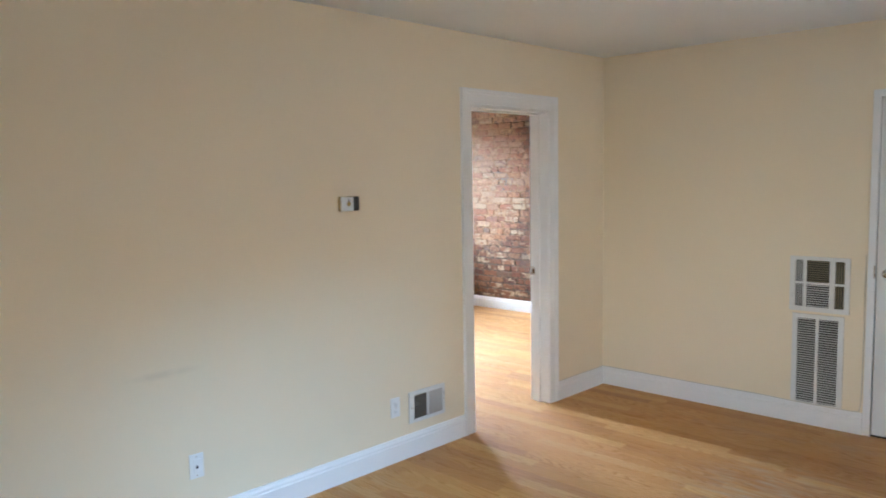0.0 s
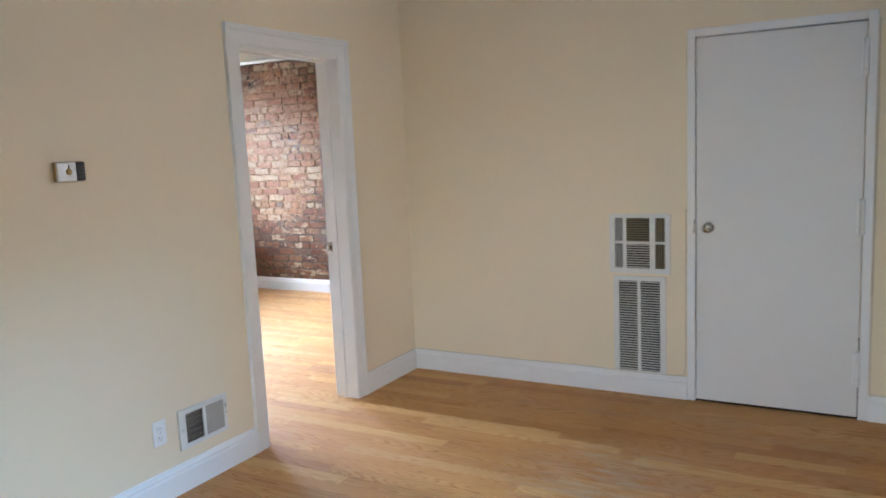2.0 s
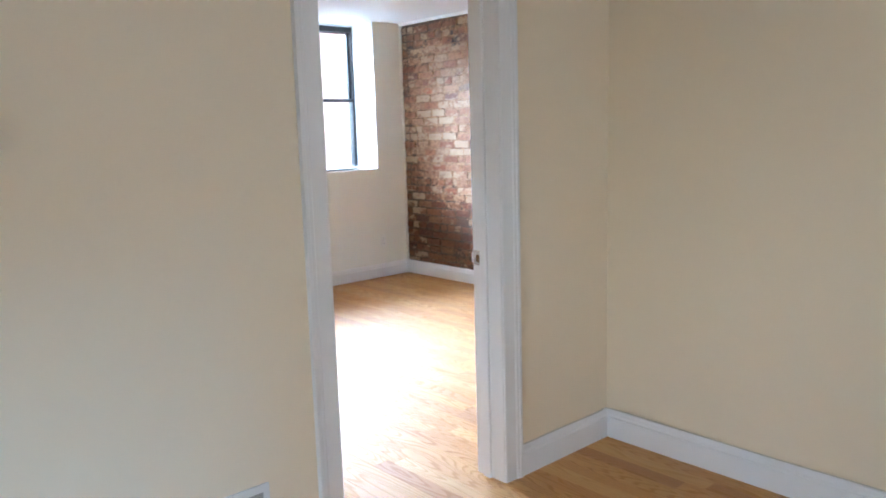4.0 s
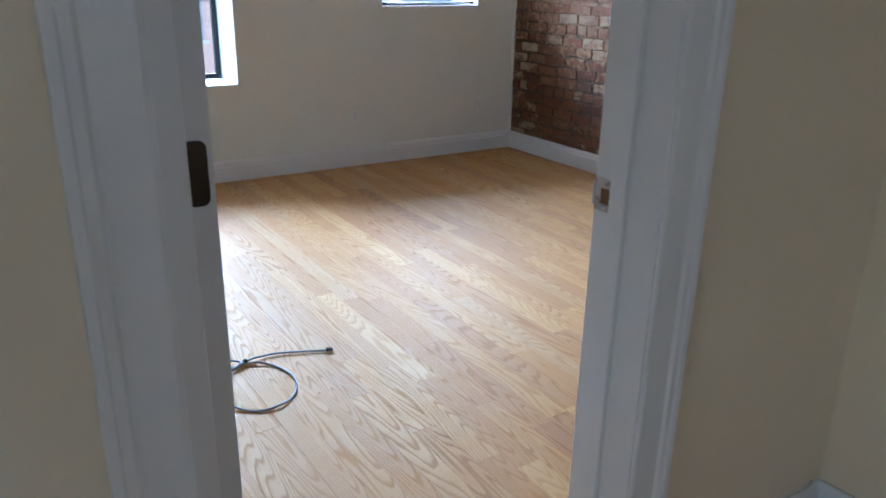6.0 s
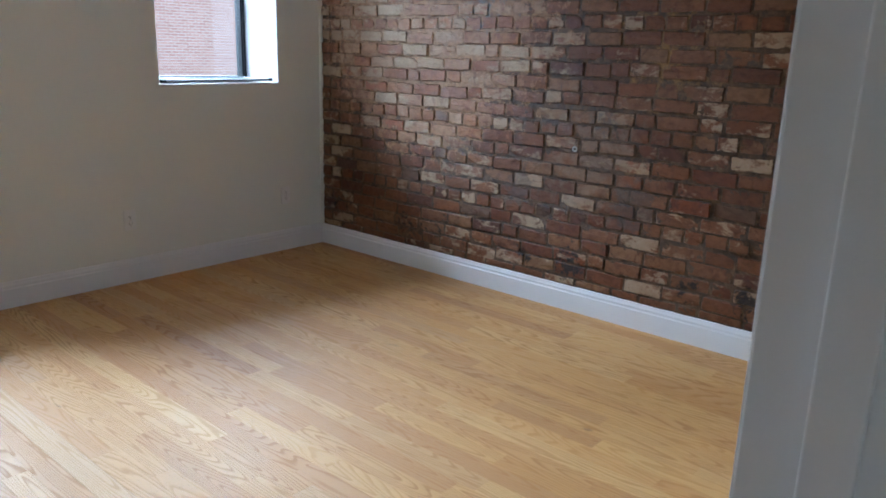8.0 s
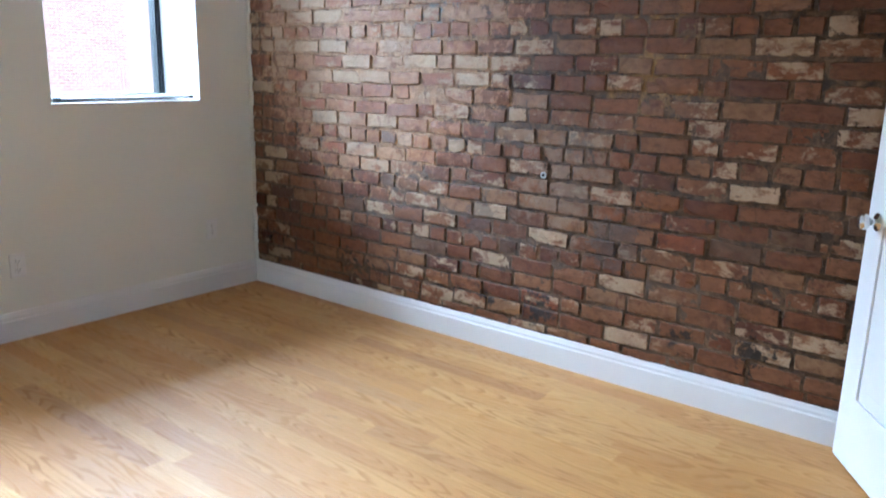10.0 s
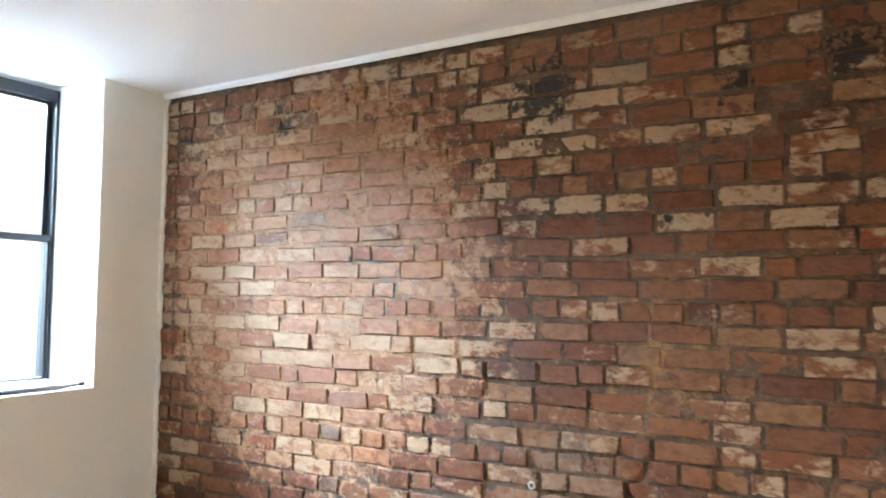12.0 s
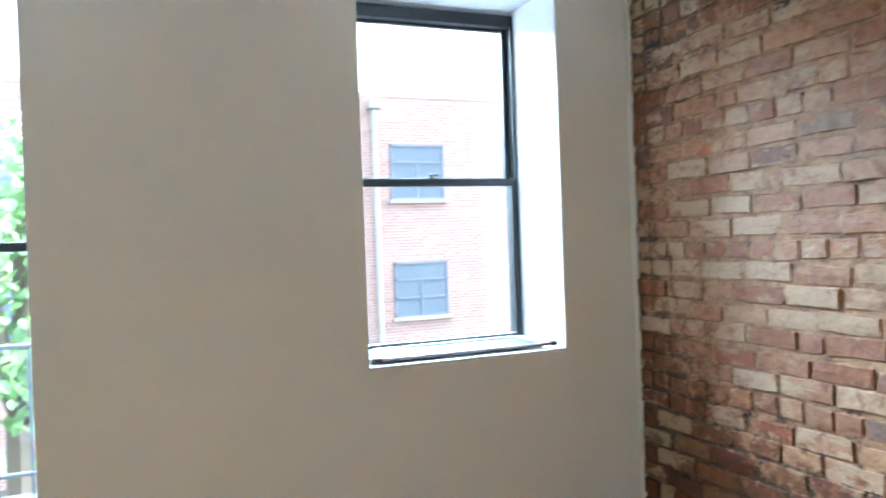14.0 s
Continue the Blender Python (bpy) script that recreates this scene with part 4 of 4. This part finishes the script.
wa = thing("wall_anchor", "small white plastic screw anchor set in exposed brick", "wall anchor", (XB - 0.012, 2.08, 0.842))
smooth(part("collar", lathe([(0.015, 0.010), (0.015, -0.002), (0.013, -0.004), (0.008, -0.003), (0.006, 0.002)], (XB - 0.012, 2.065, 0.845), "x", 20), dull_white, wa))
# Flat black disc paints the shade of the anchor's empty hole.
part("bore_shade", lathe([(0.0065, -0.0042), (0.0065, -0.0032)], (XB - 0.012, 2.065, 0.845), "x", 14), black_plastic, wa, "black disc for the shade inside the empty hole")

ws = thing("window_screen", "sliding fly screen lying flat on the window sill", "window screen", (3.0, 4.25, 1.098))
zt = 1.099
part("mesh", box(2.80, 3.37, 4.155, 4.40, zt + 0.005, zt + 0.0065), screen_grey, ws)
part("mesh", box(2.63, 2.82, 4.150, 4.40, zt + 0.010, zt + 0.0115), screen_grey, ws)
for q in ((2.66, 3.39, 4.135, 4.153), (2.72, 3.36, 4.40, 4.416)):
    part("rail", box(q[0], q[1], q[2], q[3], zt, zt + 0.013, 0.003), screen_metal, ws)
for q in ((2.625, 2.637), (2.815, 2.83), (3.362, 3.376)):
    part("frame_bar", box(q[0], q[1], 4.153, 4.40, zt + 0.001, zt + 0.014, 0.003), screen_metal, ws)
for xx in (2.655, 3.395):
    part("end_cap", box(xx - 0.014, xx + 0.014, 4.131, 4.157, zt - 0.001, zt + 0.016, 0.003), rubber, ws)

# ---- outside ----
GZ = -3.4
bm = bmesh.new()
for v in ((-1500, -1500), (1500, -1500), (1500, 1500), (-1500, 1500)):
    bm.verts.new((*v, GZ))
bm.faces.new(bm.verts[:])
tagged(part("ground", bm, asphalt), "grey asphalt ground outside", "ground", kind="structure")


def far_window(parent, x, z, y, w=1.48, h=1.42):
    """A steel window of three lights over two, with a pale sill."""
    fw = part("window", box(x - w / 2, x + w / 2, y - 0.02, y + 0.02, z, z + h), dark_glass, parent)
    t = 0.055
    for q in ((x - w / 2, x - w / 2 + t, z, z + h), (x + w / 2 - t, x + w / 2, z, z + h), (x - w / 2, x + w / 2, z + h - t, z + h), (x - w / 2, x + w / 2, z, z + t),
              (x - w / 2, x + w / 2, z + h * 0.66, z + h * 0.66 + t), (x - w / 2, x + w / 2, z + h * 0.33, z + h * 0.33 + t), (x - t / 2, x + t / 2, z, z + h * 0.66)):
        part("frame", box(q[0], q[1], y - 0.05, y - 0.015, q[2], q[3]), facade_frame, fw)
    part("sill", box(x - w / 2 - 0.08, x + w / 2 + 0.08, y - 0.12, y + 0.02, z - 0.09, z), concrete, fw)


FY = 20.0
bl = thing("brick_building", "red brick apartment building with steel windows and flat roof", "building", (3, FY, GZ))
part("wall", box(-14, 19.0, FY, FY + 9, GZ, 5.30), far_wall, bl)
part("roof", box(-14.02, 19.02, FY - 0.02, FY + 9.02, 5.30, 5.40), concrete, bl)
for zz in (-0.38, 2.66):
    for xx in (-10.4, -5.4, -0.9, 5.07, 8.96, 16.5):
        far_window(bl, xx, zz - (0.07 if xx == 5.07 else 0.0), FY)
pipe = part("drainpipe", lathe([(0.07, GZ), (0.07, 5.0)], (7.8, FY - 0.09, 0), "z", 12), concrete, bl)
part("hopper", box(7.64, 7.96, FY - 0.26, FY - 0.005, 4.95, 5.2, 0.03), concrete, pipe)

# Unseen building, added and made tall to hold back light from the first room.
b2 = thing("brick_building", "unseen plain tan brick block added across the street to cut daylight", "building", (-2, -13, GZ))
part("wall", box(-30, 34, -22, -13, GZ, 18.0), far_tan, b2)
part("roof", box(-30.2, 34.2, -22.2, -12.8, 18.0, 18.25), concrete, b2)

fe = thing("fire_escape", "dark iron fire escape railing outside the lower window", "fire escape", (0.6, 5.3, 0.3))
RY, RZ = 5.95, 1.072
part("platform", box(-1.3, 2.55, YW + 0.47, RY + 0.03, 0.26, 0.30), iron, fe)
part("top_rail", box(-1.3, 2.55, RY - 0.018, RY + 0.018, RZ - 0.012, RZ + 0.012, 0.004), iron, fe)
part("low_rail", box(-1.3, 2.55, RY - 0.015, RY + 0.015, 0.40, 0.42, 0.004), iron, fe)
for k in range(24):
    xx = -1.30 + k * 0.165
    part("baluster", box(xx - 0.008, xx + 0.008, RY - 0.008, RY + 0.008, 0.30, RZ), iron, fe)


def tree(x, y, reach, z_mid, count, seed):
    rng = random.Random(seed)
    t = thing("tree", "leafy green tree growing beside the fire escape", "tree", (x, y, GZ))
    bm = bmesh.new()

    def limb(a, b, ra_, rb_):
        a, b = Vector(a), Vector(b)
        d = (b - a).normalized()
        s = d.cross(Vector((0.3, 1, 0.2))).normalized()
        u = s.cross(d)
        r0 = [bm.verts.new(a + ra_ * (math.cos(k * math.pi / 3) * s + math.sin(k * math.pi / 3) * u)) for k in range(6)]
        r1 = [bm.verts.new(b + rb_ * (math.cos(k * math.pi / 3) * s + math.sin(k * math.pi / 3) * u)) for k in range(6)]
        for k in range(6):
            bm.faces.new((r0[k], r0[(k + 1) % 6], r1[(k + 1) % 6], r1[k]))

    limb((x, y, GZ), (x + 0.05, y, z_mid - 1.2), 0.14, 0.09)
    tips = []
    for k in range(13):
        a = rng.uniform(0, 6.28)
        tip = (x + math.cos(a) * reach * rng.uniform(0.4, 1), y + math.sin(a) * reach * rng.uniform(0.3, 0.9), z_mid + rng.uniform(-1.1, 1.3))
        mid = (x + (tip[0] - x) * 0.45, y + (tip[1] - y) * 0.45, z_mid - 1.2 + (tip[2] - z_mid + 1.2) * 0.55)
        limb((x + 0.05, y, z_mid - 1.2), mid, 0.05, 0.03)
        limb(mid, tip, 0.03, 0.008)
        tips += [(mid, tip)]
    part("trunk", bm, bark, t)
    verts, faces = [], []
    for _ in range(count):
        m0, m1 = tips[rng.randrange(len(tips))]
        s = rng.uniform(0.2, 1.15)
        c = Vector(m0) * (1 - s) + Vector(m1) * s + Vector((rng.gauss(0, 0.16), rng.gauss(0, 0.16), rng.gauss(0, 0.16)))
        size = rng.uniform(0.035, 0.075)
        turn = Euler((rng.uniform(0.3, 1.4), rng.uniform(-0.5, 0.5), rng.uniform(0, 6.28))).to_matrix()
        n0 = len(verts)
        for px, py, pz in ((0, -1.1, -0.1), (0.7, -0.45, 0.1), (0.75, 0.35, 0.12), (0, 1.2, -0.2), (-0.75, 0.35, 0.12), (-0.7, -0.45, 0.1), (0, 0.1, 0.0)):
            verts.append(c + turn @ (Vector((px, py, pz)) * size))
        faces += [(n0 + 6, n0 + a_, n0 + (a_ + 1) % 6) for a_ in range(6)]
    mesh = bpy.data.meshes.new("crown")
    mesh.from_pydata(verts, [], faces)
    mesh.materials.append(leaf_mat)
    crown = new("crown", mesh)
    crown.parent = t
    crown.location = -Vector((x, y, GZ))


tree(1.0, 7.9, 0.8, 1.5, 950, 5)
tree(1.75, 8.7, 0.95, -0.65, 800, 9)

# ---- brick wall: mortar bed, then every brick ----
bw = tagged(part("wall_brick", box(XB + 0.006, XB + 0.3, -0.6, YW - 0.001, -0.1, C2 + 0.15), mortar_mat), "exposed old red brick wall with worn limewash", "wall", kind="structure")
STEP = 0.011
rows, cols_ = int((C2 - FZ - 0.16) / STEP), int((YW - 0.36) / STEP)
bed = []
for j in range(rows + 1):
    for i in range(cols_ + 1):
        yy, zz = 0.345 + i * STEP, FZ + 0.137 + j * STEP
        full = noise.noise(Vector((yy * 3.1, zz * 3.7, 4.0))) * 0.5 + noise.noise(Vector((yy * 14.0, zz * 17.0, 9.0)))
        fine_ = noise.noise(Vector((yy * 55.0, zz * 55.0, 2.0)))
        bed.append((XB - 0.0062 - 0.0052 * full - 0.0044 * fine_, yy, zz))
row_ = cols_ + 1
mesh = bpy.data.meshes.new("mortar_bed")
mesh.from_pydata(bed, [], [(j * row_ + i, (j + 1) * row_ + i, (j + 1) * row_ + i + 1, j * row_ + i + 1) for j in range(rows) for i in range(cols_)])
mesh.polygons.foreach_set("use_smooth", [True] * len(mesh.polygons))
mesh.materials.append(mortar_mat)
ob = new("mortar_bed", mesh)
ob.parent = bw
tagged(ob, "crumbling uneven lime mortar")
rng = random.Random(11)


def brick_mesh(length, height, seed):
    """A worn brick: pillowed uneven face with chipped arrises, its back in the mortar."""
    g = random.Random(seed)
    bm = bmesh.new()
    rim_mark = bm.verts.layers.float.new("smear")
    nx, nz = (6, 4) if length > 0.15 else (4, 4)
    bow, lean = g.uniform(-0.003, 0.003), g.uniform(-0.004, 0.004)
    worn = g.uniform(0.002, 0.005)
    chip = g.choice((None, None, (0, 0), (0, nz), (nx, 0), (nx, nz)))
    grid = []
    for j in range(nz + 1):
        row = []
        for i in range(nx + 1):
            edge_i, edge_j = i in (0, nx), j in (0, nz)
            inner_i, inner_j = i in (1, nx - 1), j in (1, nz - 1)
            u = (i / nx - 0.5) * length
            w = (j / nz - 0.5) * height
            if inner_i:
                u = math.copysign(length / 2 - worn - g.uniform(0.0, 0.004), u)
            if inner_j:
                w = math.copysign(height / 2 - worn - g.uniform(0.0, 0.003), w)
            if edge_i:
                u += g.uniform(-0.003, 0.002) * (1 if u > 0 else -1)
            if edge_j:
                w += g.uniform(-0.003, 0.002) * (1 if w > 0 else -1)
            if edge_i and edge_j:
                u -= math.copysign(g.uniform(0.002, 0.007), u)
                w -= math.copysign(g.uniform(0.001, 0.005), w)
            if not (inner_i or edge_i):
                u += g.uniform(-0.008, 0.008)
            d = -0.0125 + g.uniform(-0.0011, 0.0011)
            mark = 0.0
            if inner_i or inner_j:
                mark = 0.5
                d += 0.0006
            if edge_i or edge_j:
                d = -0.0055 + g.uniform(-0.003, 0.003)
                mark = 1.0
            if chip and abs(i - chip[0]) <= 1 and abs(j - chip[1]) <= 1:
                d += 0.006
                mark = max(mark, 0.7)
            w += bow * (1 - (2 * u / length) ** 2) + lean * u / length
            v = bm.verts.new((d, u, w))
            v[rim_mark] = mark
            row.append(v)
        grid.append(row)
    for j in range(nz):
        for i in range(nx):
            bm.faces.new((grid[j][i], grid[j][i + 1], grid[j + 1][i + 1], grid[j + 1][i]))
    rim = [grid[0][i] for i in range(nx + 1)] + [grid[j][nx] for j in range(1, nz + 1)] + [grid[nz][i] for i in range(nx - 1, -1, -1)] + [grid[j][0] for j in range(nz - 1, 0, -1)]
    back = [bm.verts.new((0.018, v.co.y, v.co.z)) for v in rim]
    for v in back:
        v[rim_mark] = 1.0
    for k in range(len(rim)):
        bm.faces.new((rim[k], rim[(k + 1) % len(rim)], back[(k + 1) % len(rim)], back[k]))
    bmesh.ops.recalc_face_normals(bm, faces=bm.faces)
    mesh = bpy.data.meshes.new("brick")
    bm.to_mesh(mesh)
    bm.free()
    mesh.materials.append(brick_mat)
    return mesh


COURSE, BH = 0.0753, 0.0665
LONG, SHORT, HALF = 0.206, 0.099, 0.150
stretchers = [brick_mesh(LONG, BH, k) for k in range(24)]
headers = [brick_mesh(SHORT, BH, 50 + k) for k in range(12)]
halves = [brick_mesh(HALF, BH, 80 + k) for k in range(6)]
rest_v, rest_f, rest_m = [], [], []
singles = 0
for n in range(34):
    z = 0.077 + COURSE * (n + 0.5)
    if z > C2 - 0.05:
        break
    head_row = n in (5, 11, 18, 24, 30)
    y = YW - 0.010
    first = n % 2 == 1
    wave_z = rng.uniform(0, 6.28)
    while y > 0.34:
        k = rng.random()
        if head_row:
            kind, length = headers, SHORT
        elif first:
            kind, length = headers, SHORT * 1.05
        elif k < 0.10:
            kind, length = headers, SHORT
        elif k < 0.20:
            kind, length = halves, HALF
        else:
            kind, length = stretchers, LONG
        first = False
        mesh = rng.choice(kind)
        stretch = rng.uniform(0.90, 1.06)
        centre = y - length * stretch / 2
        flip = -1 if rng.random() < 0.5 else 1
        low = n == 0
        m = Matrix.LocRotScale((XB + rng.gauss(0.0, 0.0022), centre, (0.134 if low else z) + 0.004 * math.sin(centre * 2.3 + wave_z) * (not low) + rng.gauss(0, 0.0022) * (not low)),
                               Euler((rng.gauss(0, 0.013) + (math.pi if flip < 0 else 0.0), rng.gauss(0, 0.018), rng.gauss(0, 0.014))), Vector((1, stretch, 0.54 if low else rng.uniform(0.93, 1.05))))
        if 1.75 < centre < 4.1 and singles < 300 and z < 2.5:
            ob = new("brick", mesh)
            ob.parent = bw
            ob.matrix_basis = m
            singles += 1
        else:
            n0 = len(rest_v)
            rest_v += [m @ v.co for v in mesh.vertices]
            rest_f += [tuple(n0 + i for i in p.vertices) for p in mesh.polygons]
            rest_m += [d.value for d in mesh.attributes["smear"].data]
        y -= length * stretch + rng.uniform(0.006, 0.013)
mesh = bpy.data.meshes.new("bricks_joined")
mesh.from_pydata(rest_v, [], rest_f)
mesh.materials.append(brick_mat)
mesh.attributes.new("smear", "FLOAT", "POINT").data.foreach_set("value", rest_m)
ob = new("bricks_joined", mesh)
ob.parent = bw
tagged(ob, kind="stuff")

# ---- oak floor: planks run through both rooms ----
sub = bmesh.new()
for zz in (FZ - 0.12, FZ - 0.019):
    for v in ((XBACK, SIDE(XBACK) - 0.05), (4.0, SIDE(4.0) - 0.05), (4.0, 0.16), (XBACK, 0.16)):
        sub.verts.new((*v, zz))
sub.verts.ensure_lookup_table()
vs = sub.verts[:]
for k in range(4):
    sub.faces.new((vs[k], vs[(k + 1) % 4], vs[4 + (k + 1) % 4], vs[4 + k]))
sub.faces.new(vs[:4])
sub.faces.new(vs[4:])
fl = tagged(part("floor", box(XLEFT, XB + 0.1, 0.16, YW + 0.1, FZ - 0.12, FZ - 0.019, bm=sub), subfloor), "varnished oak strip floor with varied boards", "floor", kind="structure")
PW = 0.083
bm = bmesh.new()
lo = [(-0.5, -0.5), (0.5, -0.5), (0.5, 0.5), (-0.5, 0.5)]
v0 = [bm.verts.new((a * (PW - 0.0002), b_, -0.018)) for a, b_ in lo]
v1 = [bm.verts.new((a * (PW - 0.0002), b_, -0.0004)) for a, b_ in lo]
v2 = [bm.verts.new((a * (PW - 0.0009), b_ * 0.9996, 0.0)) for a, b_ in lo]
for a, b_ in ((v0, v1), (v1, v2)):
    for k in range(4):
        bm.faces.new((a[k], a[(k + 1) % 4], b_[(k + 1) % 4], b_[k]))
bm.faces.new(v2)
bmesh.ops.recalc_face_normals(bm, faces=bm.faces)
plank_mesh = bpy.data.meshes.new("plank")
bm.to_mesh(plank_mesh)
bm.free()
plank_mesh.materials.append(oak_mat)
rng = random.Random(23)
rest_v, rest_f = [], []
singles = 0
col = 0
x = XBACK
while x < XB + 0.02:
    col += 1
    y = SIDE(x) - 0.04
    short = True
    end = YW - 0.002 if x > XLEFT - 0.1 else 0.08
    if x > XC + 0.1:
        y = 0.0
    while y < end:
        length = rng.uniform(0.2, 1.4) if short else rng.uniform(0.45, 1.5)
        short = False
        if end - (y + length) < 0.25:
            length = end - y
        m = Matrix.LocRotScale((x, y + length / 2, FZ + rng.uniform(-0.0003, 0.0003)), None, Vector((1, length - 0.0003, 1)))
        yc = y + length / 2
        if -0.9 < x < 3.79 and -1.9 < yc < 3.95 and singles < 300:
            ob = new("plank", plank_mesh)
            ob.parent = fl
            ob.matrix_basis = m
            singles += 1
        else:
            n0 = len(rest_v)
            rest_v += [m @ v.co for v in plank_mesh.vertices]
            rest_f += [tuple(n0 + i for i in p.vertices) for p in plank_mesh.polygons]
        y += length
    x += PW
mesh = bpy.data.meshes.new("planks_joined")
mesh.from_pydata(rest_v, [], rest_f)
mesh.materials.append(oak_mat)
ob = new("planks_joined", mesh)
ob.parent = fl
tagged(ob, kind="stuff")
